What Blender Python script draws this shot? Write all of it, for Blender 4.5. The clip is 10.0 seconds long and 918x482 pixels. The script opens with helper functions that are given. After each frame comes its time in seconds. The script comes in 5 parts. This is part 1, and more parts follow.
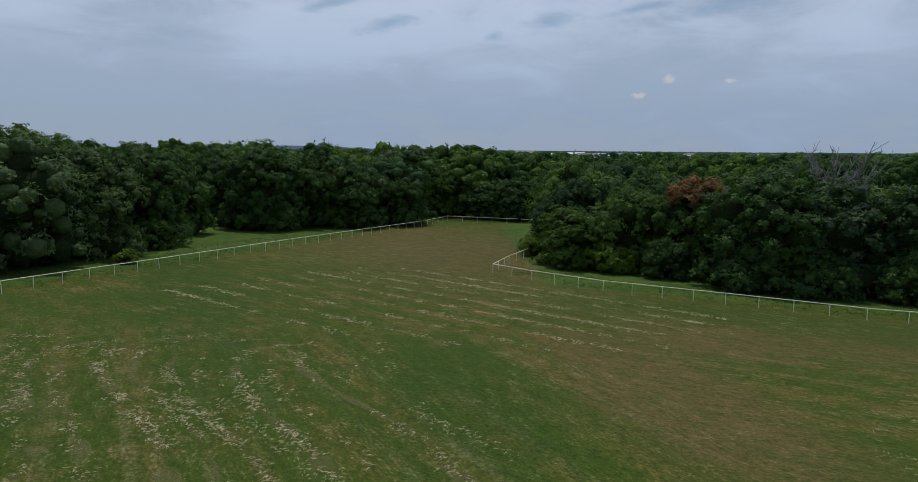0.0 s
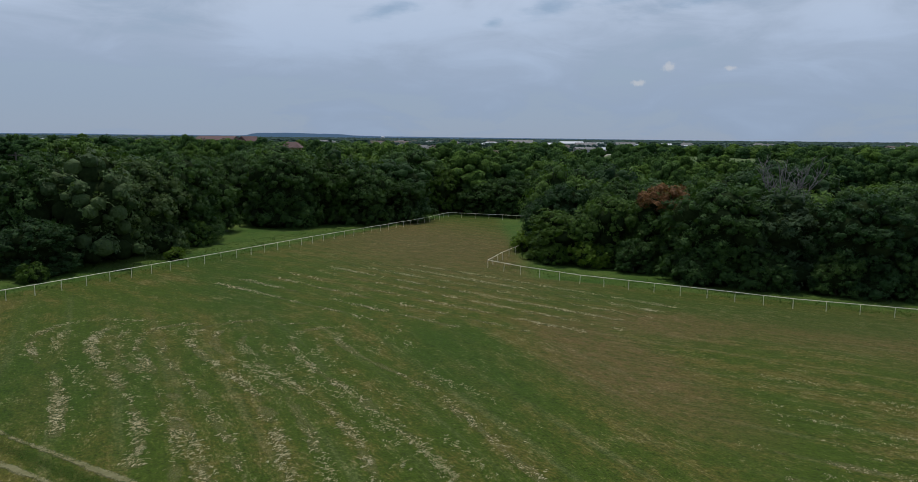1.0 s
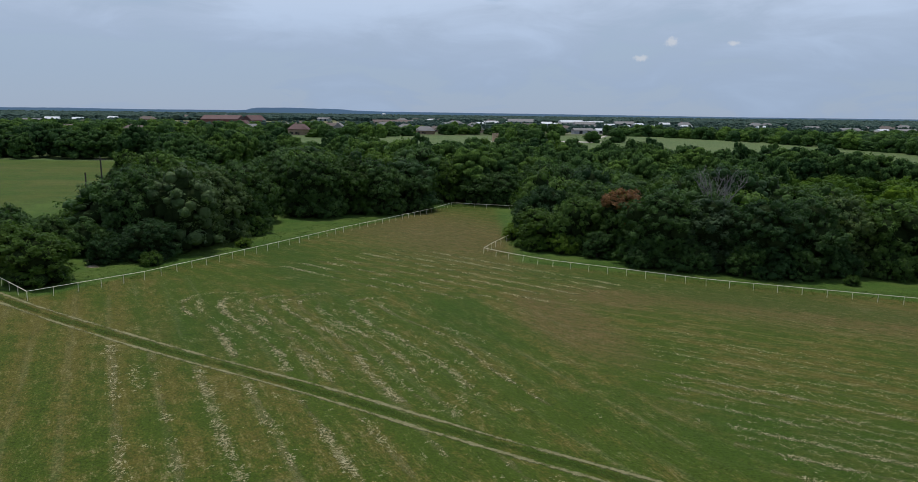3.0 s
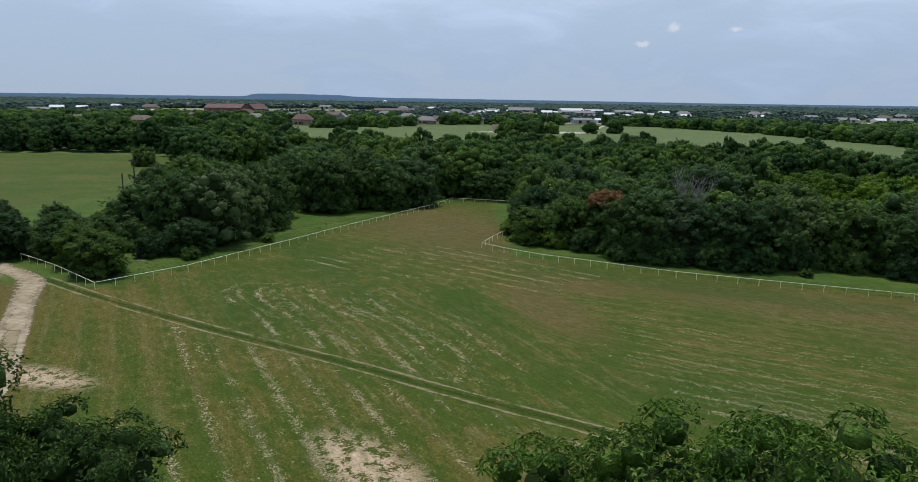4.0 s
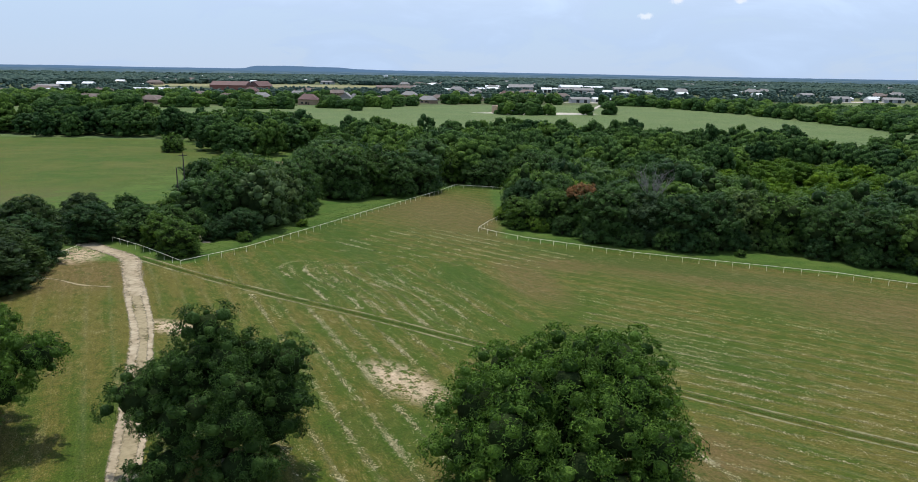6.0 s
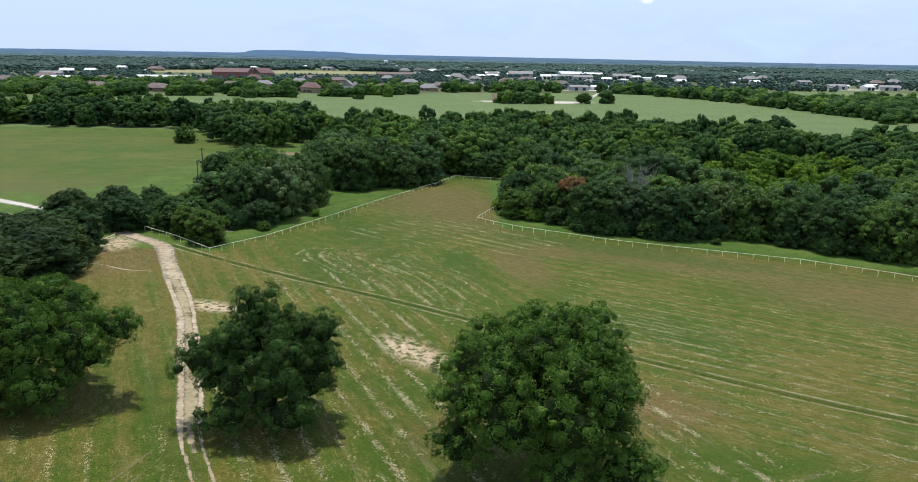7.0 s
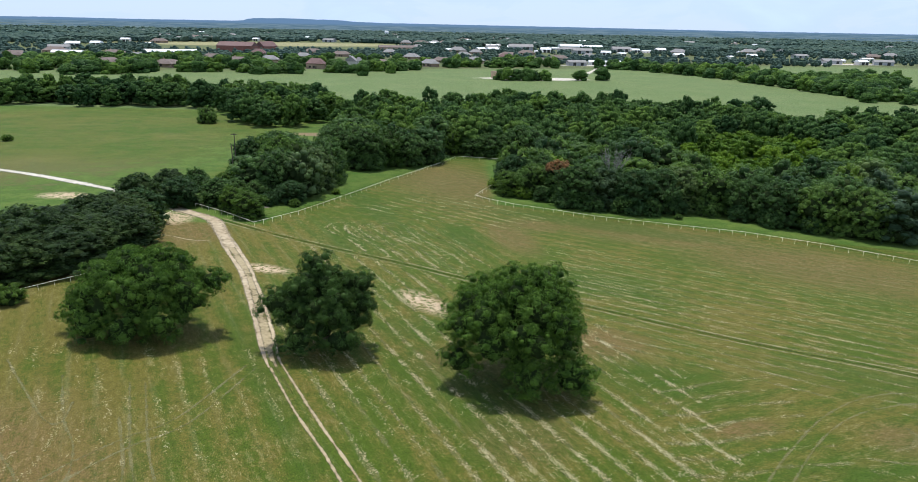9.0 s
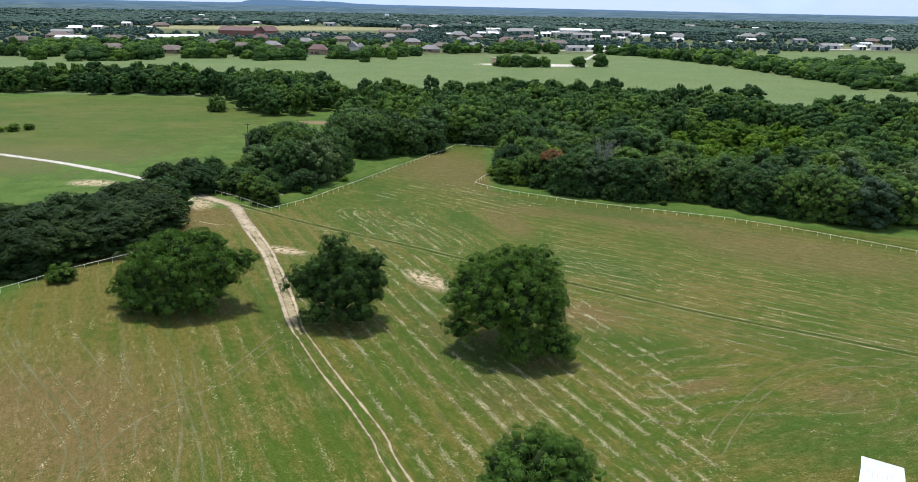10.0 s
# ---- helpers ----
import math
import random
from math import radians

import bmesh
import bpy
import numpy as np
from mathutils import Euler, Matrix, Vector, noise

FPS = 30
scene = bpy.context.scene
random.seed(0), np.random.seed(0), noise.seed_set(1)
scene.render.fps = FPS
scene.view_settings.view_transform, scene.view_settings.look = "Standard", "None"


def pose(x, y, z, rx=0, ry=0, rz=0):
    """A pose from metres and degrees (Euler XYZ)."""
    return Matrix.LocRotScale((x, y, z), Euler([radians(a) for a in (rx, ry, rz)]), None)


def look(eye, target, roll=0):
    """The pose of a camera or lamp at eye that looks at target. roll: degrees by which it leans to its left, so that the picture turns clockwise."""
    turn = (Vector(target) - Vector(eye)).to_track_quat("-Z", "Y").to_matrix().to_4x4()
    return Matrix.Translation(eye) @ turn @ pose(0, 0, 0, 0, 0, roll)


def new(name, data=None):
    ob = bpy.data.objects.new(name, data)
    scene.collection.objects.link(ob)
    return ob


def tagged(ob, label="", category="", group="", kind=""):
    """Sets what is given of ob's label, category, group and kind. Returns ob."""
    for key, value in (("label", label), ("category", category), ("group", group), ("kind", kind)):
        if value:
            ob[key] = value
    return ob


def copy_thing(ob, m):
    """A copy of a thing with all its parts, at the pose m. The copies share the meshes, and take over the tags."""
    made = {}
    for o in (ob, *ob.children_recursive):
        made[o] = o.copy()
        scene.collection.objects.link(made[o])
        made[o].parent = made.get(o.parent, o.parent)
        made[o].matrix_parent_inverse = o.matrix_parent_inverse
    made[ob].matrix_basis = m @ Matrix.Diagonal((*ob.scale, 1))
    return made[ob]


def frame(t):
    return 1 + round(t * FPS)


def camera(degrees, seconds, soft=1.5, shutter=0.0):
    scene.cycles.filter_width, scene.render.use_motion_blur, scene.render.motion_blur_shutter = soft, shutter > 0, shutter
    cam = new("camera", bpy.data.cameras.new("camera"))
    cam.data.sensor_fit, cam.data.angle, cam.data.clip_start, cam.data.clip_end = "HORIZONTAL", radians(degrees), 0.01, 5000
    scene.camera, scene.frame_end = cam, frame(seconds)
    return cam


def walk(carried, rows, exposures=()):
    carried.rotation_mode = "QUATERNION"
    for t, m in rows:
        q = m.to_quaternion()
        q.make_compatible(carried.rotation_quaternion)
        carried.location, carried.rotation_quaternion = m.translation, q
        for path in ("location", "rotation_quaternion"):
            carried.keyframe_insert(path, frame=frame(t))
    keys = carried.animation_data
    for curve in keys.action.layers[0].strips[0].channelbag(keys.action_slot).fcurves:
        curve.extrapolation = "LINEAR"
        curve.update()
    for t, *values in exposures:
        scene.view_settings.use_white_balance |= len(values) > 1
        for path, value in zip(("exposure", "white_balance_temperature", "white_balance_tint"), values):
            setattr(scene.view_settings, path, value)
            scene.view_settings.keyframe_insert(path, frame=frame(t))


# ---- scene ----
cam = camera(66.0, 10.0, soft=0.8)
# seconds, x, y, z in metres; yaw, pitch, roll in degrees
ROWS = [
    (0.0, 0.00, 0.00, 10.00, 0.000, -7.238, 0.441),
    (0.5, -0.03, -5.41, 11.46, -0.054, -7.709, 0.483),
    (1.0, -0.11, -10.85, 12.66, -0.093, -8.227, 0.525),
    (1.5, -0.21, -16.32, 13.82, -0.113, -8.727, 0.569),
    (2.0, -0.32, -21.84, 15.10, -0.114, -9.195, 0.612),
    (2.5, -0.41, -27.39, 16.54, -0.102, -9.671, 0.654),
    (3.25, -0.49, -35.78, 19.03, -0.071, -10.449, 0.710),
    (4.0, -0.51, -44.29, 21.60, -0.040, -11.248, 0.761),
    (4.5, -0.50, -50.03, 23.24, -0.027, -11.767, 0.794),
    (5.0, -0.51, -55.77, 24.89, -0.022, -12.287, 0.830),
    (5.5, -0.55, -61.50, 26.58, -0.026, -12.820, 0.869),
    (6.25, -0.62, -69.96, 29.13, -0.045, -13.655, 0.927),
    (7.0, -0.63, -78.30, 31.61, -0.069, -14.538, 0.978),
    (7.5, -0.63, -83.92, 33.26, -0.080, -15.133, 1.007),
    (8.0, -0.65, -89.67, 34.97, -0.079, -15.719, 1.033),
    (8.5, -0.68, -95.51, 36.73, -0.073, -16.304, 1.054),
    (9.0, -0.69, -101.38, 38.54, -0.067, -16.898, 1.069),
    (9.5, -0.69, -107.22, 40.38, -0.064, -17.530, 1.078),
    (10.0, -0.71, -112.97, 42.26, -0.065, -18.241, 1.081),
]
EXPOSURES = [(0.0, -1.12), (2.5, -0.97), (4.5, -0.60), (5.5, -0.38), (7.5, 0.0), (10.0, 0.05)]
walk(cam, [(t, pose(x, y, z, 90 + pitch, 0, yaw) @ pose(0, 0, 0, 0, 0, roll)) for t, x, y, z, yaw, pitch, roll in ROWS], EXPOSURES)

# ---- sky and sun ----
SUN_ELEVATION, SUN_AZIMUTH = 71.0, -12.0  # azimuth: degrees from +y towards +x


class Nodes:
    """Short-hand for wiring a node tree."""

    def __init__(self, tree):
        self.t = tree
        tree.nodes.clear()

    def _in(self, socket, value):
        if isinstance(value, bpy.types.NodeSocket):
            self.t.links.new(value, socket)
        elif value is not None:
            socket.default_value = value

    def math(self, op, a, b=None, c=None, clamp=False):
        n = self.t.nodes.new("ShaderNodeMath")
        n.operation, n.use_clamp = op, clamp
        for s, v in zip(n.inputs, (a, b, c)):
            self._in(s, v)
        return n.outputs[0]

    def vmath(self, op, a, b=None, scale=None):
        n = self.t.nodes.new("ShaderNodeVectorMath")
        n.operation = op
        self._in(n.inputs[0], a)
        self._in(n.inputs[1], b)
        if scale is not None:
            self._in(n.inputs["Scale"], scale)
        return n.outputs["Value"] if op in ("DOT_PRODUCT", "LENGTH", "DISTANCE") else n.outputs[0]

    def mix(self, f, a, b):
        n = self.t.nodes.new("ShaderNodeMix")
        n.data_type = "RGBA"
        self._in(n.inputs[0], f)
        self._in(n.inputs[6], a if isinstance(a, bpy.types.NodeSocket) else (*a, 1))
        self._in(n.inputs[7], b if isinstance(b, bpy.types.NodeSocket) else (*b, 1))
        return n.outputs[2]

    def step(self, v, lo, hi, a=0.0, b=1.0):
        n = self.t.nodes.new("ShaderNodeMapRange")
        n.interpolation_type = "SMOOTHSTEP"
        for s, x in zip(n.inputs, (v, lo, hi, a, b)):
            self._in(s, x)
        return n.outputs[0]

    def noise(self, vec, scale, detail=3.0, rough=0.55, distort=0.0):
        n = self.t.nodes.new("ShaderNodeTexNoise")
        self._in(n.inputs["Vector"], vec)
        n.inputs["Scale"].default_value, n.inputs["Detail"].default_value = scale, detail
        n.inputs["Roughness"].default_value, n.inputs["Distortion"].default_value = rough, distort
        return n.outputs[0]

    def xyz(self, vec):
        n = self.t.nodes.new("ShaderNodeSeparateXYZ")
        self._in(n.inputs[0], vec)
        return n.outputs

    def join(self, x, y, z):
        n = self.t.nodes.new("ShaderNodeCombineXYZ")
        for s, v in zip(n.inputs, (x, y, z)):
            self._in(s, v)
        return n.outputs[0]

    def bump(self, height, strength, distance):
        n = self.t.nodes.new("ShaderNodeBump")
        n.inputs["Strength"].default_value, n.inputs["Distance"].default_value = strength, distance
        self._in(n.inputs["Height"], height)
        return n.outputs[0]

    def place(self):
        return self.t.nodes.new("ShaderNodeNewGeometry").outputs["Position"]

    def island(self):
        return self.t.nodes.new("ShaderNodeNewGeometry").outputs["Random Per Island"]

    def chance(self):
        return self.t.nodes.new("ShaderNodeObjectInfo").outputs["Random"]

    def surface(self, shader):
        out = self.t.nodes.new("ShaderNodeOutputMaterial")
        self.t.links.new(shader, out.inputs[0])

    def principled(self, colour, rough=0.8, normal=None, metal=0.0, spec=0.5):
        n = self.t.nodes.new("ShaderNodeBsdfPrincipled")
        self._in(n.inputs["Base Color"], colour if isinstance(colour, bpy.types.NodeSocket) else (*colour, 1))
        self._in(n.inputs["Roughness"], rough)
        n.inputs["Metallic"].default_value = metal
        n.inputs["Specular IOR Level"].default_value = spec
        if normal is not None:
            self._in(n.inputs["Normal"], normal)
        return n.outputs[0]


def material(name):
    m = bpy.data.materials.new(name)
    m.use_nodes = True
    return m, Nodes(m.node_tree)


def make_world():
    world = bpy.data.worlds.new("sky")
    world.use_nodes = True
    scene.world = world
    k = Nodes(world.node_tree)
    sky = k.t.nodes.new("ShaderNodeTexSky")
    sky.sky_type, sky.sun_disc = "NISHITA", False
    sky.sun_elevation, sky.sun_rotation = radians(SUN_ELEVATION), radians(SUN_AZIMUTH)
    sky.altitude, sky.dust_density, sky.ozone_density = 200, 0.3, 3.0
    way = k.t.nodes.new("ShaderNodeTexCoord").outputs["Generated"]
    x, y, z = k.xyz(way)
    # soft high cloud, drawn out along the wind and flattened towards the horizon
    wind = k.t.nodes.new("ShaderNodeMapping")
    wind.inputs["Rotation"].default_value = (radians(6), radians(-14), 0)
    wind.inputs["Scale"].default_value = (1.5, 1.5, 5.0)
    k._in(wind.inputs[0], way)
    broad = k.noise(wind.outputs[0], 1.3, 4.0, 0.5, 0.3)
    fine = k.noise(wind.outputs[0], 4.5, 6.0, 0.6, 0.6)
    mass = k.math("ADD", k.math("MULTIPLY", broad, 0.6), k.math("MULTIPLY", fine, 0.4))
    veil = k.step(mass, 0.36, 0.54, 0.55, 0.96)
    low = k.step(z, 0.05, 0.24, 0.86, 0.0)
    # veil thinned overhead, out of view, to cut the sky's fill light
    veil = k.math("MULTIPLY", k.math("MAXIMUM", veil, low), k.step(z, 0.30, 0.75, 1.0, 0.25))
    lit = k.step(z, 0.0, 0.26, 0.0, 1.0)
    cloud = k.mix(lit, (0.420, 0.548, 0.765), (0.635, 0.748, 0.94))
    cloud = k.vmath("SCALE", cloud, None, k.step(k.math("MULTIPLY", mass, k.step(z, 0.06, 0.2, 0.8, 1.0)), 0.40, 0.60, 0.98, 1.20))
    # three small fair-weather puffs low over the horizon
    puff = None
    for ax, el, w, h in PUFFS:
        dx = k.math("DIVIDE", k.math("SUBTRACT", k.math("DIVIDE", x, k.math("MAXIMUM", y, 0.01)), ax), w)
        dz = k.math("DIVIDE", k.math("SUBTRACT", k.math("DIVIDE", z, k.math("MAXIMUM", y, 0.01)), el), h)
        d = k.math("SQRT", k.math("ADD", k.math("MULTIPLY", dx, dx), k.math("MULTIPLY", dz, dz)))
        d = k.math("ADD", d, k.math("MULTIPLY", k.math("SUBTRACT", k.noise(way, 130.0, 4.0, 0.6), 0.5), 1.8))
        p = k.math("MULTIPLY", k.step(d, 0.25, 1.1, 1.0, 0.0), k.step(y, 0.0, 0.1))
        puff = p if puff is None else k.math("MAXIMUM", puff, p)
    # openings where the blue shows through the veil
    for ax, el, w, h in GAPS:
        dx = k.math("DIVIDE", k.math("SUBTRACT", k.math("DIVIDE", x, k.math("MAXIMUM", y, 0.01)), ax), w)
        el = k.math("ADD", el, k.math("MULTIPLY", dx, w * 0.22))
        dz = k.math("DIVIDE", k.math("SUBTRACT", k.math("DIVIDE", z, k.math("MAXIMUM", y, 0.01)), el), h)
        d = k.math("SQRT", k.math("ADD", k.math("MULTIPLY", dx, dx), k.math("MULTIPLY", dz, dz)))
        d = k.math("ADD", d, k.math("MULTIPLY", k.math("SUBTRACT", k.noise(wind.outputs[0], 16.0, 4.0, 0.6), 0.5), 2.2))
        veil = k.math("MULTIPLY", veil, k.math("MAXIMUM", k.step(d, 0.0, 1.5, 0.40, 1.0), k.step(y, 0.1, 0.0)))
    scaled = k.vmath("SCALE", sky.outputs[0], None, SKY)
    cloudy = k.vmath("SCALE", cloud, None, CLOUD)
    both = k.mix(veil, scaled, cloudy)
    both = k.mix(k.math("MULTIPLY", puff, 0.55), both, (0.86 * CLOUD, 0.88 * CLOUD, 0.92 * CLOUD))
    # blue hills, a flat mesa and land on the horizon, painted into the sky with their haze
    curve = k.t.nodes.new("ShaderNodeFloatCurve")
    line = curve.mapping.curves[0]
    for i, (u, h) in enumerate(HORIZON):
        spot = (u * 0.5 + 0.5, h * 40)
        if i in (0, len(HORIZON) - 1):
            line.points[0 if i == 0 else -1].location = spot
        else:
            line.points.new(*spot)
    for q in line.points:
        q.handle_type = "VECTOR"
    curve.mapping.update()
    u = k.math("DIVIDE", x, k.math("MAXIMUM", k.math("ABSOLUTE", y), 0.2))
    k._in(curve.inputs["Value"], k.math("ADD", k.math("MULTIPLY", u, 0.5), 0.5, None, True))
    crest = k.math("ADD", k.math("DIVIDE", curve.outputs[0], 40.0), k.math("MULTIPLY", k.math("SUBTRACT", k.noise(k.join(u, 0.0, 0.0), 60.0, 4.0), 0.5), 0.0012))
    el = k.math("DIVIDE", z, k.math("SQRT", k.math("ADD", k.math("MULTIPLY", x, x), k.math("MULTIPLY", y, y))))
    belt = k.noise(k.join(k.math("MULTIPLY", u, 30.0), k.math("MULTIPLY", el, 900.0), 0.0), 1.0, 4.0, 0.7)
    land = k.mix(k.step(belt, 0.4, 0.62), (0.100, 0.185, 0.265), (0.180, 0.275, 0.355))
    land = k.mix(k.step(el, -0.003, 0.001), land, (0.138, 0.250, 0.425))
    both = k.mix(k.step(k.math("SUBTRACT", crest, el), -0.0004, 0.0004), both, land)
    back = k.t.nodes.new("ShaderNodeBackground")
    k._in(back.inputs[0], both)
    out = k.t.nodes.new("ShaderNodeOutputWorld")
    k.t.links.new(back.outputs[0], out.inputs[0])


SKY, CLOUD = 0.15, 1.42
PUFFS = [(0.289, 0.101, 0.011, 0.007), (0.248, 0.079, 0.013, 0.005), (0.374, 0.100, 0.009, 0.004)]
GAPS = [(0.40, 0.210, 0.13, 0.013), (0.121, 0.178, 0.035, 0.011), (-0.10, 0.172, 0.045, 0.010), (0.045, 0.157, 0.012, 0.007), (-0.18, 0.200, 0.035, 0.008), (0.24, 0.195, 0.05, 0.006)]
HORIZON = [(-1.0, 0.0015), (-0.64, 0.0018), (-0.55, 0.0022), (-0.45, 0.0016), (-0.31, 0.0018), (-0.294, 0.0026), (-0.286, 0.0054), (-0.24, 0.0060), (-0.203, 0.0055), (-0.198, 0.0044), (-0.193, 0.0053), (-0.168, 0.0050), (-0.15, 0.0034), (-0.11, 0.0024), (0.0, 0.0020), (0.17, 0.0014), (0.37, 0.0004), (0.60, 0.0002), (1.0, 0.0008)]
make_world()
sun = new("sun", bpy.data.lights.new("sun", "SUN"))
sun.data.energy, sun.data.angle, sun.data.color = 4.4, radians(0.6), (1.0, 0.965, 0.91)
_e, _a = radians(SUN_ELEVATION), radians(SUN_AZIMUTH)
sun.matrix_world = look((0, 0, 0), (-math.cos(_e) * math.sin(_a), -math.cos(_e) * math.cos(_a), -math.sin(_e)))


# ---- lie of the land ----
def soft(v, a):
    return v / (1 + abs(v / a) ** 4) ** 0.25


def smooth(a, b, v):
    u = np.clip((v - a) / (b - a), 0, 1)
    return u * u * (3 - 2 * u)


def ground_z(x, y):
    """The field falls gently away and to the east; the far land is level, lifted towards the horizon to fit the
    camera's view.
    """
    d = np.hypot(x, y)
    return (-0.02998 * soft(x, 85) - 0.01881 * soft(y, 170)) * (1 - smooth(200, 520, d)) + 6 * smooth(1300, 4700, d)


def inside(poly, x, y):
    hit = False
    for (x0, y0), (x1, y1) in zip(poly, poly[1:] + poly[:1]):
        if (y0 > y) != (y1 > y) and x < (x1 - x0) * (y - y0) / (y1 - y0) + x0:
            hit = not hit
    return hit


def grown(points, step):
    """A smooth line through a few points, at even steps."""
    p = [Vector(q) for q in points]
    p = [2 * p[0] - p[1], *p, 2 * p[-1] - p[-2]]
    line = []
    for a, b, c, d in zip(p, p[1:], p[2:], p[3:]):
        n = max(2, int((c - b).length / step))
        for i in range(n):
            u = i / n
            line.append(0.5 * (2 * b + (c - a) * u + (2 * a - 5 * b + 4 * c - d) * u * u + (3 * b - a - 3 * c + d) * u**3))
    line.append(p[-2])
    return line


def part(name, data, mat, parent=None, label=""):
    """One mesh object, from a bmesh or from lists (vertices, faces), under a thing or a part."""
    if isinstance(data, bpy.types.Mesh):
        me = data
    else:
        me = bpy.data.meshes.new(name)
        if isinstance(data, bmesh.types.BMesh):
            data.to_mesh(me)
            data.free()
        else:
            me.from_pydata(*([data[0], [], data[1]]))
        for m in mat if isinstance(mat, (list, tuple)) else [mat]:
            me.materials.append(m)
    ob = new(name, me)
    ob.parent = parent
    return tagged(ob, label)


# ---- materials ----
def make_ground_material():
    m, k = material("mown_grass")
    p = k.place()
    x, y, _ = k.xyz(p)
    w1 = k.noise(p, 0.035, 4.0, 0.6)
    w2 = k.noise(p, 0.16, 4.0, 0.6)
    w3 = k.noise(p, 1.3, 4.0, 0.65)
    w4 = k.noise(p, 6.0, 3.0, 0.7)
    wob = k.math("MULTIPLY", k.math("SUBTRACT", k.noise(p, 0.05, 2.0), 0.5), 3.0)

    def rows(nx, ny, wide, power=1.0):
        """Even mowing bands across (nx, ny)."""
        q = k.math("ADD", k.math("ADD", k.math("MULTIPLY", x, nx), k.math("MULTIPLY", y, ny)), wob)
        return k.math("SINE", k.math("MULTIPLY", q, 2 * math.pi / wide))

    def streaks(nx, ny, scale, stretch):
        """Fine grain drawn out along the mowing direction."""
        a = k.math("ADD", k.math("MULTIPLY", x, nx), k.math("MULTIPLY", y, ny))
        b = k.math("ADD", k.math("MULTIPLY", x, -ny), k.math("MULTIPLY", y, nx))
        return k.noise(k.join(a, k.math("MULTIPLY", b, stretch), 0.0), scale, 4.0, 0.62)

    # which way each part of the field was mown
    east = k.step(k.math("ADD", k.math("ADD", x, k.math("MULTIPLY", y, 0.25)), wob), 12.0, 22.0)
    north = k.step(k.math("ADD", y, wob), 36.0, 46.0)
    south_east = k.math("MULTIPLY", k.step(k.math("ADD", x, wob), 15.0, 24.0), k.step(k.math("ADD", y, wob), -22.0, -30.0))

    def mown(fn, *rest):
        v = k.math("MULTIPLY", k.math("SUBTRACT", 1.0, east), fn(0.89, 0.45, *rest))
        v = k.math("ADD", v, k.math("MULTIPLY", east, fn(0.47, 0.88, *rest)))
        n = fn(0.62, 0.78, *rest)
        mixed = k.math("ADD", k.math("MULTIPLY", v, k.math("SUBTRACT", 1.0, north)), k.math("MULTIPLY", n, north))
        s = fn(-0.39, 0.92, *rest)
        return k.math("ADD", k.math("MULTIPLY", mixed, k.math("SUBTRACT", 1.0, south_east)), k.math("MULTIPLY", s, south_east))

    band = mown(rows, 3.1)
    grain = mown(streaks, 2.2, 0.28)

    def spot(cx, cy, rx, ry, turn=0.0, edge=0.5):
        c, s = math.cos(radians(turn)), math.sin(radians(turn))
        dx, dy = k.math("SUBTRACT", x, cx), k.math("SUBTRACT", y, cy)
        u = k.math("DIVIDE", k.math("ADD", k.math("MULTIPLY", dx, c), k.math("MULTIPLY", dy, s)), rx)
        v = k.math("DIVIDE", k.math("SUBTRACT", k.math("MULTIPLY", dy, c), k.math("MULTIPLY", dx, s)), ry)
        d = k.math("SQRT", k.math("ADD", k.math("MULTIPLY", u, u), k.math("MULTIPLY", v, v)))
        d = k.math("ADD", d, k.math("MULTIPLY", k.math("SUBTRACT", w2, 0.5), 1.1))
        return k.step(d, 1.0 - edge, 1.0 + edge, 1.0, 0.0)

    def most(values):
        v = values[0]
        for o in values[1:]:
            v = k.math("MAXIMUM", v, o)
        return v

    green, lush = (0.052, 0.084, 0.008), (0.034, 0.074, 0.007)
    olive, dry = (0.108, 0.096, 0.019), (0.140, 0.092, 0.038)
    straw = (0.32, 0.285, 0.175)
    fine = mown(streaks, 8.0, 0.4)
    speck = k.noise(p, 14.0, 2.0, 0.75)
    # soft change between green and olive turf
    f = k.math("ADD", k.math("MULTIPLY", w1, 0.9), k.math("ADD", k.math("MULTIPLY", w2, 0.7), k.math("MULTIPLY", band, 0.10)))
    f = k.math("ADD", f, k.math("ADD", k.math("MULTIPLY", k.math("SUBTRACT", grain, 0.5), 0.55), k.math("MULTIPLY", k.math("SUBTRACT", fine, 0.5), 0.8)))
    f = k.math("ADD", f, k.math("MULTIPLY", k.math("SUBTRACT", w3, 0.5), 0.6))
    f = k.math("ADD", f, k.step(k.math("ADD", x, wob), -26.0, -38.0, 0.0, 0.17))
    f = k.math("SUBTRACT", f, k.step(y, -25.0, 5.0, 0.0, 0.09))
    col = k.mix(k.step(f, 0.56, 1.02), green, olive)
    # worn reddish turf where the grass is thin
    thin = most([spot(40, 38, 26, 8, -20, 0.6), spot(9.5, 32, 4.2, 11, 12, 0.5), spot(16, 42, 7, 5, 0, 0.6), spot(65, 20, 22, 12, -25, 0.6), spot(-4, 85, 14, 30, 25, 0.7),
                 spot(17, -18, 7, 5, 0, 0.5), spot(-46, -49, 12, 9, 20, 0.7), spot(-36, -54, 9, 8, 0, 0.7), spot(6, -41, 4.5, 5, 0, 0.6), spot(-1, -25, 4, 3.5, 0, 0.6), spot(45, -39, 4, 3, 0, 0.6), spot(-53, 24, 8, 9, 0, 0.5), spot(29, -38, 4, 1.5, 20, 0.6)])
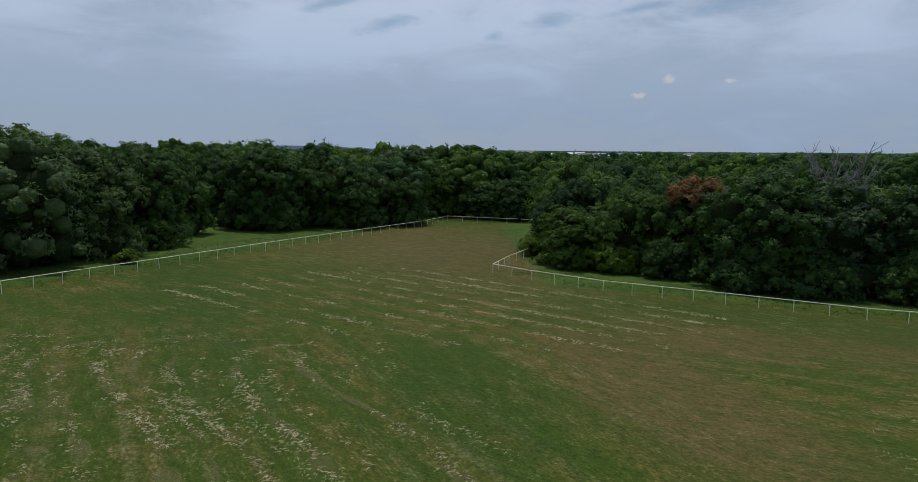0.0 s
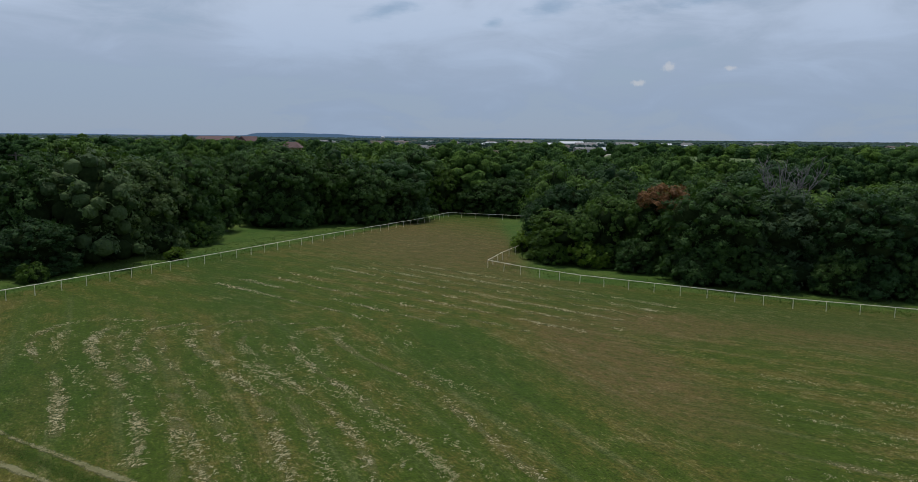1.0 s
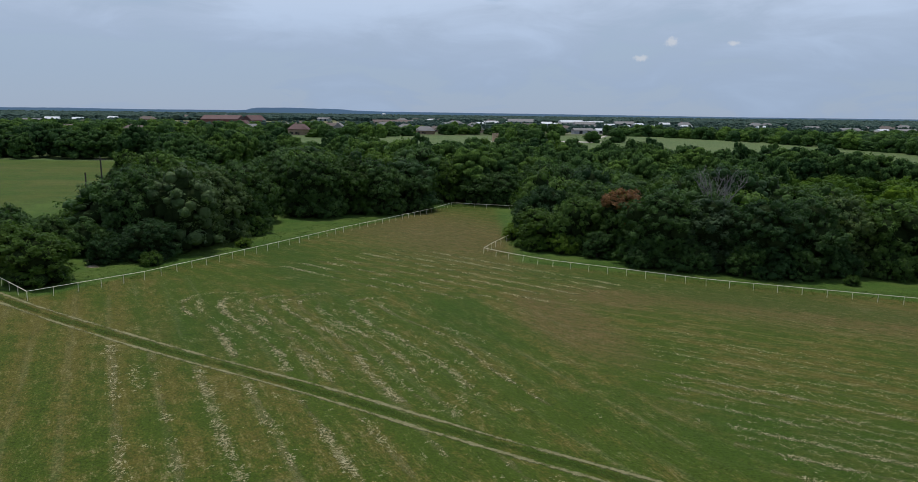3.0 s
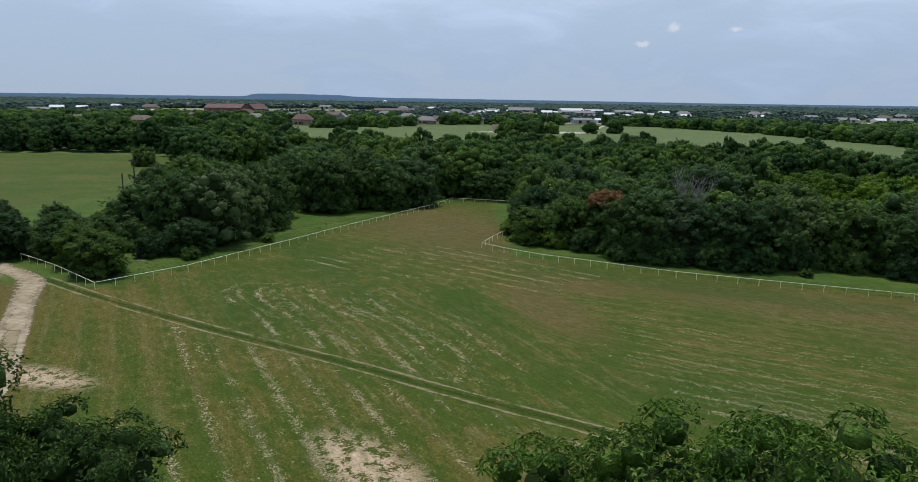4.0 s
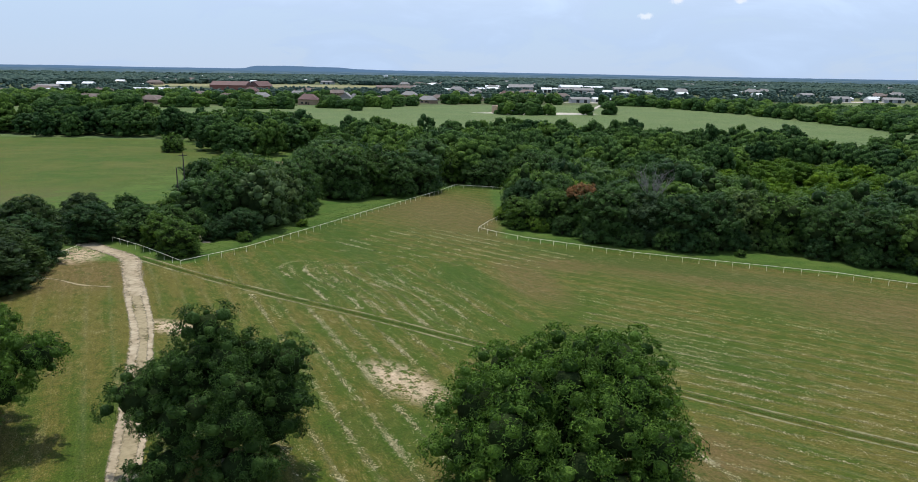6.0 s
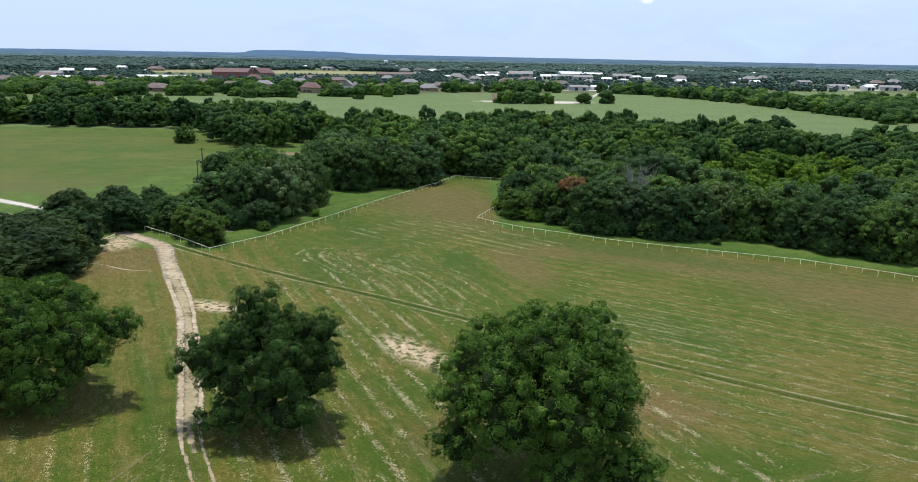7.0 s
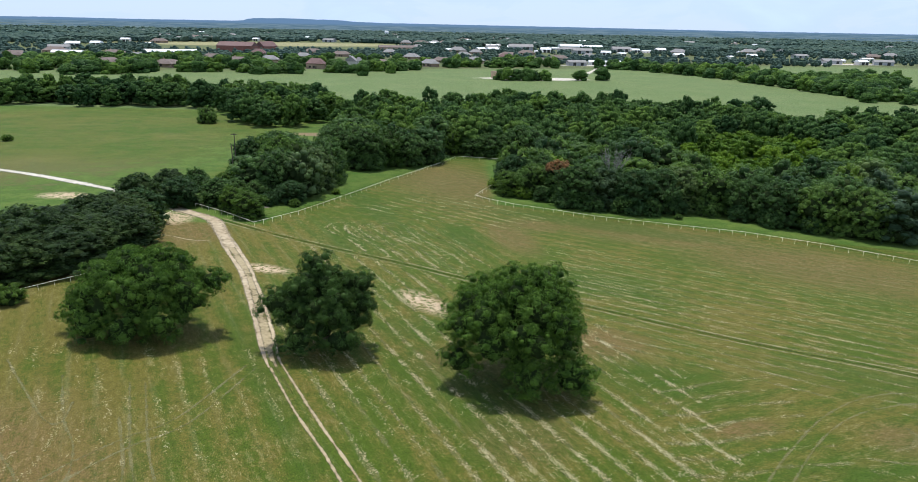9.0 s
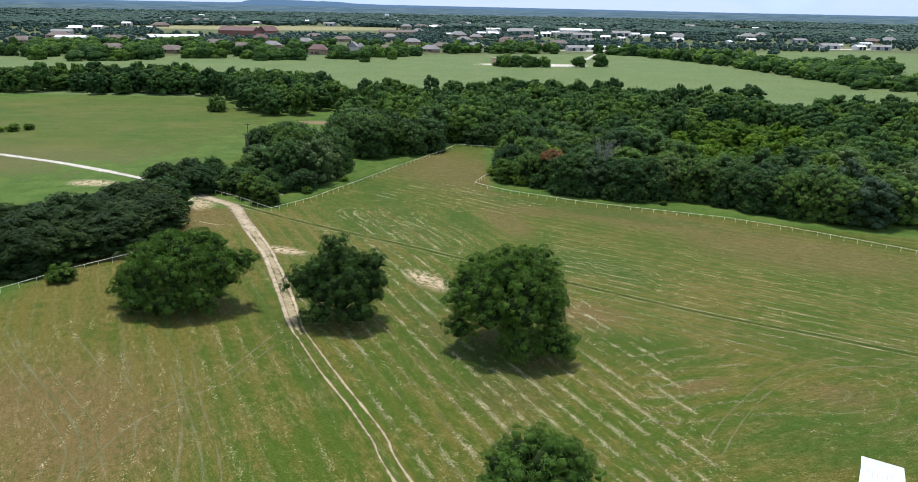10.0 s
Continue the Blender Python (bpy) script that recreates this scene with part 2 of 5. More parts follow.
    thin = k.math("MULTIPLY", k.math("MULTIPLY", thin, k.step(y, -15.0, 15.0, 1.0, 0.85)), k.step(k.math("ADD", k.math("MULTIPLY", k.math("ADD", grain, fine), 0.35), k.math("MULTIPLY", w3, 0.3)), 0.34, 0.60, 0.15, 0.85))
    col = k.mix(thin, col, dry)
    # lush strips: along the fences and in the wet hollow
    rich = most([spot(0.5, 30, 3.5, 9, 8, 0.6), spot(-21, 24, 6, 8, 25, 0.7), spot(34, 43, 28, 4.0, -22, 0.5), spot(-25, 62, 3.5, 36, 24, 0.5), spot(-6, -16, 5, 4, 0, 0.6), spot(22, 5, 12, 5, -28, 0.7), spot(-20.5, -34, 1.5, 17, 27, 0.5), spot(44, -47, 15, 7, 15, 0.8), spot(24, -28, 10, 5, -20, 0.8), spot(52, -26, 14, 5, -15, 0.8), spot(2, -34, 6, 12, 25, 0.8)])
    col = k.mix(k.math("MULTIPLY", rich, 0.55), col, lush)
    # loose cut straw lying between the windrows
    loose = k.step(k.math("ADD", k.math("MULTIPLY", grain, 0.35), k.math("ADD", k.math("MULTIPLY", fine, 0.35), k.math("ADD", k.math("MULTIPLY", speck, 0.25), k.math("MULTIPLY", w2, 0.2)))), 0.60, 0.74)
    col = k.mix(k.math("MULTIPLY", loose, 0.36), col, straw)
    # thin straw left under the windrows
    def row(nx, ny, c, gap):
        q = k.math("ADD", k.math("MULTIPLY", x, nx), k.math("MULTIPLY", y, ny))
        wave = k.math("COSINE", k.math("MULTIPLY", k.math("SUBTRACT", q, c), 2 * math.pi / gap))
        along = k.math("ADD", k.math("MULTIPLY", x, ny * 0.09), k.math("MULTIPLY", y, -nx * 0.09))
        patchy = k.noise(k.join(along, k.math("MULTIPLY", q, 0.9), 0.0), 1.0, 4.0, 0.7)
        return k.math("MULTIPLY", k.step(wave, 0.55, 1.0), k.step(patchy, 0.42, 0.66))

    litter = k.math("ADD", k.math("MULTIPLY", row(0.89, 0.45, -4.9, 2.65), k.math("SUBTRACT", 1.0, east)), k.math("MULTIPLY", row(0.47, 0.88, 4.6, 2.6), east))
    litter = k.math("MULTIPLY", litter, k.math("MULTIPLY", k.math("SUBTRACT", 1.0, north), k.math("SUBTRACT", 1.0, south_east)))
    litter = k.math("MULTIPLY", litter, k.step(w4, 0.35, 0.65, 0.35, 1.0))
    col = k.mix(k.math("MULTIPLY", litter, 0.15), col, straw)
    # pasture beyond the left-hand woods, hayfield beyond the far woods, rough ground elsewhere
    pasture = most([spot(-150, 140, 78, 90, 0, 0.12)])
    pcol = k.mix(k.step(k.math("ADD", k.math("MULTIPLY", w1, 0.6), k.math("MULTIPLY", w2, 0.4)), 0.36, 0.64), (0.050, 0.094, 0.010), (0.102, 0.108, 0.022))
    pcol = k.mix(k.math("MULTIPLY", k.step(k.math("ADD", y, k.math("MULTIPLY", w2, 40.0)), 130.0, 95.0), 0.6), pcol, (0.125, 0.105, 0.045))
    pcol = k.mix(k.math("MULTIPLY", k.step(k.noise(k.join(k.math("MULTIPLY", x, 0.4), y, 0.0), 0.09, 5.0, 0.7), 0.50, 0.68), 0.40), pcol, (0.15, 0.13, 0.045))
    pcol = k.mix(k.math("MULTIPLY", k.step(w3, 0.35, 0.7), 0.45), pcol, (0.052, 0.092, 0.016))
    hay = k.mix(k.step(k.math("ADD", k.math("MULTIPLY", w1, 0.6), k.math("MULTIPLY", w2, 0.4)), 0.35, 0.65), (0.098, 0.146, 0.050), (0.126, 0.165, 0.062))
    rough = k.mix(k.step(w2, 0.3, 0.7), (0.046, 0.098, 0.013), (0.086, 0.130, 0.024))
    far = k.step(y, 225.0, 235.0)
    out_left = k.step(k.math("ADD", x, k.math("MULTIPLY", w2, 3.0)), -66.0, -60.0, 1.0, 0.0)
    col = k.mix(out_left, col, k.mix(pasture, rough, pcol))
    # behind the fences: uncut grass
    right_line = k.math("ADD", k.math("MULTIPLY", x, 0.33), y)
    behind = k.math("MULTIPLY", k.step(right_line, 62.0, 63.5), k.step(x, 6.0, 9.0))
    left_line = k.math("ADD", k.math("MULTIPLY", x, -0.925), k.math("MULTIPLY", y, 0.38))
    behind = k.math("MAXIMUM", behind, k.math("MULTIPLY", k.step(left_line, 48.8, 50.2), k.step(y, 31.0, 33.0)))
    behind = k.math("MAXIMUM", behind, k.step(y, 124.0, 126.0))
    col = k.mix(k.math("MULTIPLY", behind, k.math("SUBTRACT", 1.0, out_left)), col, rough)
    # bare creek bank among the groves
    col = k.mix(most([spot(-52, 163, 12, 4, 10, 0.4)]), col, (0.20, 0.14, 0.085))
    # beyond the far woods: hayfield, then gardens and yards, with two dry fields among them
    edge = k.math("SUBTRACT", k.math("SUBTRACT", y, k.math("MULTIPLY", k.math("ABSOLUTE", k.math("SUBTRACT", x, 130.0)), -0.35)), 620.0)
    yards = k.mix(k.step(w2, 0.35, 0.65), (0.055, 0.085, 0.028), (0.12, 0.125, 0.055))
    beyond = k.mix(k.step(k.math("ADD", edge, k.math("MULTIPLY", w1, 40.0)), 15.0, 45.0), hay, yards)
    beyond = k.mix(most([spot(430, 640, 170, 130, 30, 0.15)]), beyond, hay)
    tan = most([spot(-360, 1290, 270, 125, 19, 0.15), spot(-440, 690, 52, 38, 0, 0.2), spot(420, 880, 150, 16, 5, 0.2)])
    beyond = k.mix(tan, beyond, k.mix(w1, (0.27, 0.235, 0.125), (0.21, 0.215, 0.10)))
    beyond = k.mix(most([spot(800, 1800, 240, 140, 10, 0.15)]), beyond, hay)
    beyond = k.mix(most([spot(58, 472, 42, 14, 3, 0.25), spot(300, 1180, 120, 18, 12, 0.4), spot(500, 845, 60, 14, 8, 0.4), spot(150, 695, 45, 12, 12, 0.4)]), beyond, (0.50, 0.46, 0.40))
    col = k.mix(far, col, beyond)
    # bare sandy scrapes
    sand = most([spot(-5.6, -6.0, 4.6, 2.1, -54, 0.5), spot(-31.5, 5.5, 3.6, 1.6, -15, 0.7), spot(-57, 35, 3.2, 4.5, 20, 0.6), spot(-88, 50.5, 5, 3.0, 0, 0.5)])
    sand = k.math("MULTIPLY", sand, k.step(k.math("ADD", w3, k.math("MULTIPLY", k.math("SUBTRACT", w4, 0.5), 0.5)), 0.42, 0.50))
    col = k.mix(sand, col, k.mix(w3, (0.34, 0.25, 0.155), (0.52, 0.41, 0.28)))
    shade = k.math("ADD", k.step(k.math("ADD", k.math("MULTIPLY", w4, 0.5), k.math("MULTIPLY", speck, 0.5)), 0.33, 0.65, 0.62, 1.30), k.math("ADD", k.math("MULTIPLY", k.math("SUBTRACT", w3, 0.5), 0.25), k.math("ADD", k.math("MULTIPLY", k.math("SUBTRACT", fine, 0.5), 0.9), k.math("MULTIPLY", k.math("SUBTRACT", grain, 0.5), 0.7))))
    col = k.vmath("SCALE", col, None, shade)
    height = k.math("ADD", k.math("MULTIPLY", k.math("ADD", w4, speck), 0.5), k.math("MULTIPLY", k.math("ADD", grain, fine), 0.4))
    k.surface(k.principled(col, 0.95, k.bump(height, 0.6, 0.12), spec=0.15))
    return m


def tree_tone(k):
    """A chance value that differs from tree to tree, in single trees and within a mass of them."""
    own = k.t.nodes.new("ShaderNodeAttribute")
    own.attribute_name = "tone"
    return k.math("FRACT", k.math("ADD", k.chance(), own.outputs["Fac"]))


def by_tree(k, col, vary):
    """Trees differ: some darker and bluer, some paler and yellower."""
    o = tree_tone(k)
    col = k.mix(k.math("MULTIPLY", k.step(o, 0.55, 1.0), 0.8 * vary), col, k.vmath("MULTIPLY", col, (1.75, 1.55, 1.05)))
    col = k.mix(k.math("MULTIPLY", k.step(o, 0.45, 0.0), 0.8 * vary), col, k.vmath("MULTIPLY", col, (0.50, 0.60, 0.80)))
    return col


def leaf_material(name, dark, light, spec=0.10, vary=1.0):
    m, k = material(name)
    p = k.place()
    col = k.mix(k.island(), dark, light)
    col = by_tree(k, col, vary)
    col = k.vmath("SCALE", col, None, k.math("ADD", 0.72, k.math("MULTIPLY", k.noise(p, 0.8, 2.0), 0.6)))
    glossy = k.principled(col, 0.55, k.bump(k.noise(p, 3.2, 3.0, 0.7), 0.8, 0.35), spec=spec)
    thin = k.t.nodes.new("ShaderNodeBsdfTranslucent")
    k._in(thin.inputs[0], k.vmath("MULTIPLY", col, (1.3, 1.5, 0.6)))
    mix = k.t.nodes.new("ShaderNodeMixShader")
    mix.inputs[0].default_value = 0.15
    k.t.links.new(glossy, mix.inputs[1])
    k.t.links.new(thin.outputs[0], mix.inputs[2])
    k.surface(mix.outputs[0])
    return m


def mass_material(name, dark, light):
    """A far crown seen as a whole: leaf sprays as mottled tone and relief, darker in the hollows."""
    m, k = material(name)
    p = k.place()
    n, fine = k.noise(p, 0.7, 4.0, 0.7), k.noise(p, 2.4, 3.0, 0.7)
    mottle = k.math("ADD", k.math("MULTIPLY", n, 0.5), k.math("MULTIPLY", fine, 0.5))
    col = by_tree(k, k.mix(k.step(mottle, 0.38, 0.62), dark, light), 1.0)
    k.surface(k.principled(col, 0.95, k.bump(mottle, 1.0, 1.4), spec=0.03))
    return m


def plain(name, a, b, scale, rough=0.8, metal=0.0, spec=0.4, bump=0.3, depth=0.02):
    """A surface of two close tones with grain and relief."""
    m, k = material(name)
    p = k.place()
    n = k.noise(p, scale, 5.0, 0.6)
    big = k.noise(p, scale * 0.12, 3.0)
    col = k.mix(k.step(k.math("ADD", k.math("MULTIPLY", n, 0.6), k.math("MULTIPLY", big, 0.4)), 0.3, 0.7), a, b)
    k.surface(k.principled(col, rough, k.bump(n, bump, depth), metal, spec))
    return m


def soft_plain(name, a, b, scale, full=1.0, patchy=0.0, grain=6.0):
    """Worn ground whose edges fray out into the turf beside it."""
    m, k = material(name)
    p = k.place()
    n, fine, big = k.noise(p, scale, 5.0, 0.65), k.noise(p, grain, 4.0, 0.7), k.noise(p, 0.35, 3.0, 0.6)
    col = k.mix(k.step(k.math("ADD", k.math("MULTIPLY", n, 0.6), k.math("MULTIPLY", big, 0.4)), 0.32, 0.68), a, b)
    across = k.t.nodes.new("ShaderNodeAttribute")
    across.attribute_name = "across"
    cover = k.math("SUBTRACT", 1.1, across.outputs["Fac"])
    cover = k.math("ADD", cover, k.math("MULTIPLY", k.math("SUBTRACT", k.math("ADD", k.math("MULTIPLY", n, 0.5), k.math("MULTIPLY", fine, 0.5)), 0.5), 2.4))
    cover = k.math("ADD", cover, k.math("MULTIPLY", k.math("SUBTRACT", big, 0.55), 2.5 * patchy))
    clear = k.t.nodes.new("ShaderNodeBsdfTransparent")
    mix = k.t.nodes.new("ShaderNodeMixShader")
    k._in(mix.inputs[0], k.step(cover, 0.1, 0.75, 0.0, full))
    k.t.links.new(clear.outputs[0], mix.inputs[1])
    k.t.links.new(k.principled(col, 0.95, k.bump(n, 0.5, 0.04), spec=0.05), mix.inputs[2])
    k.surface(mix.outputs[0])
    return m


GROUND = make_ground_material()
LEAF = leaf_material("oak_leaves", (0.026, 0.060, 0.015), (0.086, 0.158, 0.040))
LEAF_BRIGHT = leaf_material("pecan_leaves", (0.024, 0.060, 0.010), (0.122, 0.218, 0.034), vary=0.2)
# darker copy of the leaves: one grove's lower brightness put into the colour
LEAF_DARK = leaf_material("darker_leaf_copy", (0.014, 0.032, 0.009), (0.050, 0.088, 0.024), vary=0.5)
LEAF_DENSE = leaf_material("walnut_leaves", (0.018, 0.044, 0.009), (0.088, 0.158, 0.034), vary=0.2)
LEAF_GREY = leaf_material("elm_leaves", (0.028, 0.060, 0.020), (0.092, 0.145, 0.058), 0.15)
LEAF_BROWN = leaf_material("dead_leaves", (0.11, 0.058, 0.024), (0.30, 0.15, 0.065), vary=0.0)
LEAF_LIME = leaf_material("vine_leaves", (0.056, 0.115, 0.012), (0.105, 0.185, 0.018), vary=0.5)
LEAF_FRESH = leaf_material("hackberry_leaves", (0.045, 0.092, 0.012), (0.100, 0.170, 0.026))
# dark heart of each crown: shade between the boughs put into its colour
SHADED_HEART = plain("shaded_crown_heart", (0.014, 0.026, 0.008), (0.030, 0.046, 0.014), 2.0, 0.95, spec=0.05, bump=0.8, depth=0.3)
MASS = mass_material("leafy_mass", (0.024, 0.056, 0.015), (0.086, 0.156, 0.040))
MASS_LIME = mass_material("vine_mass", (0.045, 0.095, 0.012), (0.105, 0.180, 0.020))
BARK = plain("bark", (0.06, 0.048, 0.038), (0.13, 0.11, 0.09), 6.0, 0.95, bump=0.8, depth=0.05)
PIPE = plain("white_pipe", (0.92, 0.86, 0.66), (0.96, 0.91, 0.74), 3.0, 0.75, spec=0.15, bump=0.03)
DIRT = soft_plain("pale_dirt", (0.25, 0.20, 0.125), (0.46, 0.385, 0.27), 1.6)


# ---- ground ----
def make_ground():
    def spread(fine, step, reach, ratio=1.14):
        v = [i * step for i in range(int(fine / step) + 1)]
        while v[-1] < reach:
            step *= ratio
            v.append(v[-1] + step)
        return v

    right, ahead, back = spread(110, 2.0, 4950), spread(180, 2.0, 4950), spread(130, 2.0, 4950)
    xs = [-v for v in right[:0:-1]] + right
    ys = [-v for v in back[:0:-1]] + ahead
    X, Y = np.meshgrid(xs, ys)
    Z = ground_z(X, Y)
    verts = np.stack([X, Y, Z], -1).reshape(-1, 3).tolist()
    w = len(xs)
    faces = [(j * w + i, j * w + i + 1, (j + 1) * w + i + 1, (j + 1) * w + i) for j in range(len(ys) - 1) for i in range(w - 1)]
    ob = part("ground", (verts, faces), GROUND)
    for f in ob.data.polygons:
        f.use_smooth = True
    tagged(ob, "green and straw-brown mown field with rough grass behind the fences", "field", kind="structure")


make_ground()


CUTS = (-1.0, -0.6, -0.2, 0.2, 0.6, 1.0)


def strip(name, line, wide, seed, mat, parent=None, label="", lift=0.03, rag=0.25):
    """A worn band laid on the ground; "across" tells how near its edge a spot lies."""
    verts, faces = [], []
    for i, p in enumerate(line):
        a, b = line[max(i - 1, 0)], line[min(i + 1, len(line) - 1)]
        side = Vector((b.y - a.y, a.x - b.x, 0)).normalized()
        half = wide(i / (len(line) - 1)) * 0.62 * (1 + 0.3 * noise.noise(Vector((i * 0.05, seed * 3.1, 2.5))))
        sway = rag * 0.5 * noise.noise(Vector((i * 0.031, seed * 1.7, 0.5)))
        for s in CUTS:
            q = Vector((p.x, p.y, 0)) + side * (s * half + sway)
            verts.append((q.x, q.y, float(ground_z(q.x, q.y)) + lift - 0.02 * (abs(s) == 1)))
        if i:
            faces += [(6 * i + j - 6, 6 * i + j - 5, 6 * i + j + 1, 6 * i + j) for j in range(5)]
    ob = part(name, (verts, faces), mat, parent, label)
    mark_across(ob.data, len(line))
    return ob


def mark_across(me, rows):
    me.attributes.new("across", "FLOAT", "POINT").data.foreach_set("value", np.tile(np.abs(np.array(CUTS, dtype=np.float32)), rows))


def offset(line, d):
    out = []
    for i, p in enumerate(line):
        a, b = line[max(i - 1, 0)], line[min(i + 1, len(line) - 1)]
        out.append(p + Vector((b.y - a.y, a.x - b.x, 0)).normalized() * d)
    return out


ROAD = [(-63, 46, 0), (-59.5, 42, 0), (-56.1, 39.4, 0), (-49.3, 34.0, 0), (-45.5, 26.5, 0), (-40.4, 16.3, 0), (-34.4, 4.5, 0), (-28.6, -9.5, 0), (-24.3, -20.9, 0), (-21.5, -28.0, 0), (-17.7, -35.2, 0), (-13.9, -41.9, 0), (-10.9, -47.0, 0), (-8.2, -52.1, 0), (-5.9, -57.7, 0), (6, -80, 0), (20, -110, 0)]
TRAIL = [(-48.4, 35, 0), (-37.2, 27.2, 0), (-23.6, 18.9, 0), (-9.8, 11.3, 0), (1.4, 4.6, 0), (20.2, -5.9, 0), (36.2, -14.8, 0), (51, -21.5, 0), (61.6, -26.7, 0), (90, -40, 0), (130, -58, 0)]


def make_tracks():
    line = grown(ROAD, 0.3)
    road = tagged(new("road"), "pale sandy two-rut farm track across the grass", "dirt road", kind="structure")
    north, south = [p for p in line if p.y > -29], [p for p in line if p.y < -28.6]
    strip("road_bed", north, lambda u: (2.2 - 0.7 * u) * min(1.0, 0.3 + (1 - u) * 9), 2, WORN, road, "worn straw-coloured bed between the ruts", 0.02, 0.5)
    strip("road_bed", south[:24], lambda u: 1.0 - 0.8 * u, 14, PRESSED, road, "thin pressed grass between the ruts", 0.02, 0.6)
    for d, seed, first in ((0.85, 3, 1.15), (-0.85, 4, 1.0)):
        strip("wheel_rut", offset(north, d), lambda u: (first - 0.45 * u) * 0.95 * min(1.0, 0.4 + (1 - u) * 7), seed, DIRT, road, "", 0.035, 0.4)
        strip("wheel_rut", offset(south, d * 0.85), lambda u: 0.38 - 0.06 * min(u * 3, 1), seed + 20, WORN, road, "thin worn rut with straw-coloured grass", 0.035, 0.4)
    head = [p for p in line if p.y > 16]
    strip("turnout", head, lambda u: 3.6 - 1.6 * u, 9, DIRT, road, "", 0.05, 0.6)
    strip("side_path", grown([(-57.5, 22.6, 0), (-53, 21.6, 0), (-49, 19.8, 0), (-45.0, 19.4, 0)], 0.3), lambda u: 0.55, 31, WORN, road, "thin bare path", 0.03, 0.4)
    line = grown(TRAIL, 0.4)
    trail = tagged(new("field_trail"), "faint two-rut wheel trail of flattened straw-coloured grass", "trail", kind="structure")
    strip("centre_strip", line, lambda u: 0.95, 8, LUSH_TURF, trail, "longer dark green grass between the ruts", 0.02, 0.4)
    for d, seed in ((0.8, 5), (-0.8, 6)):
        strip("wheel_rut", offset(line, d), lambda u: 0.42, seed, FLAT_GRASS, trail, "", 0.03, 0.2)


LUSH_TURF = soft_plain("lush_turf", (0.030, 0.066, 0.010), (0.075, 0.110, 0.022), 2.0, 0.5, 0.8)
PRESSED = soft_plain("pressed_grass", (0.11, 0.12, 0.035), (0.18, 0.17, 0.07), 1.2, 0.3, 0.8)
FLAT_GRASS = soft_plain("flattened_grass", (0.17, 0.17, 0.07), (0.30, 0.28, 0.15), 2.5, 0.75, 0.8, 11.0)
WORN = soft_plain("worn_turf", (0.24, 0.195, 0.115), (0.42, 0.35, 0.22), 2.0, 0.85, 0.5, 9.0)
make_tracks()


# ---- fences ----
def tube(a, b, r, sides=8):
    a, b = Vector(a), Vector(b)
    q = (b - a).to_track_quat("Z", "Y")
    verts, faces = [], []
    for end in (a, b):
        for i in range(sides):
            t = 2 * math.pi * i / sides
            verts.append(tuple(end + q @ Vector((r * math.cos(t), r * math.sin(t), 0))))
    for i in range(sides):
        j = (i + 1) % sides
        faces.append((i, j, sides + j, sides + i))
    faces += [tuple(range(sides))[::-1], tuple(range(sides, 2 * sides))]
    return verts, faces


def joined(pieces):
    verts, faces = [], []
    for v, f in pieces:
        n = len(verts)
        verts += v
        faces += [tuple(i + n for i in g) for g in f]
    return verts, faces


POST_MESH = None


def make_fence(label, corners, gap=2.5, height=0.88, mat=None, radius=0.029):
    """A pipe fence: one top rail, a post every gap metres."""
    global POST_MESH
    mat = mat or PIPE
    fence = tagged(new("pipe_fence"), label, "fence", "field fences")
    if POST_MESH is None:
        v, f = joined([tube((0, 0, -0.15), (0, 0, 0.88), 0.024, 8)])
        POST_MESH = part("post", (v, f), mat, fence).data
        bpy.data.objects.remove(scene.objects["post"])
    rail = []
    at = [Vector((x, y, float(ground_z(x, y)) + height)) for x, y in corners]
    rng = random.Random(len(corners) * 7 + int(corners[0][0]))
    posts = []
    for a, b in zip(at, at[1:]):
        n = max(1, round((b - a).length / gap))
        for i in range(n):
            u0, u1 = a.lerp(b, i / n), a.lerp(b, (i + 1) / n)
            posts.append(u0)
            for q in (u0, u1):
                q.z = float(ground_z(q.x, q.y)) + height
            rail.append(tube(u0, u1, radius, 8))
    posts.append(at[-1])
    part("rail", joined(rail), mat, fence)
    for p in posts:
        ob = part("post", POST_MESH, mat, fence)
        ob.matrix_basis = pose(p.x, p.y, p.z - 0.88, rng.uniform(-1.5, 1.5), rng.uniform(-1.5, 1.5), 0)
    return fence


make_fence("white-painted pipe fence along the eastern woods", [(3.2, 65.4), (6.5, 62.0), (12, 57.8), (20.7, 53.8), (29.3, 49.6), (42, 46.0), (59.5, 41.0), (71.8, 33.9), (81.9, 26.3), (90.1, 19.8), (130, -12)])
make_fence("white-painted pipe fence turning back behind the trees", [(3.2, 65.4), (5.2, 72.0), (9.1, 82.5), (15.8, 103), (18.6, 121.5)])
make_fence("white-painted pipe fence along the western edge of the field", [(-40.4, 30.8), (-34.1, 41.2), (-26.2, 61), (-19.0, 80.0), (-9.0, 103.6), (-5.9, 110.8), (-2.0, 123.2)])
make_fence("white-painted pipe fence across the far end of the field", [(-2.0, 123.2), (18.6, 121.5)])
make_fence("white-painted pipe fence beside the track entrance", [(-56.5, 44.0), (-49.2, 38.6), (-44.2, 34.2), (-40.4, 30.8)])
make_fence("grey pipe fence by the track gateway in the shade", [(-58.6, 37.2), (-59.0, 28.2), (-57.5, 14), (-55.5, 3)])
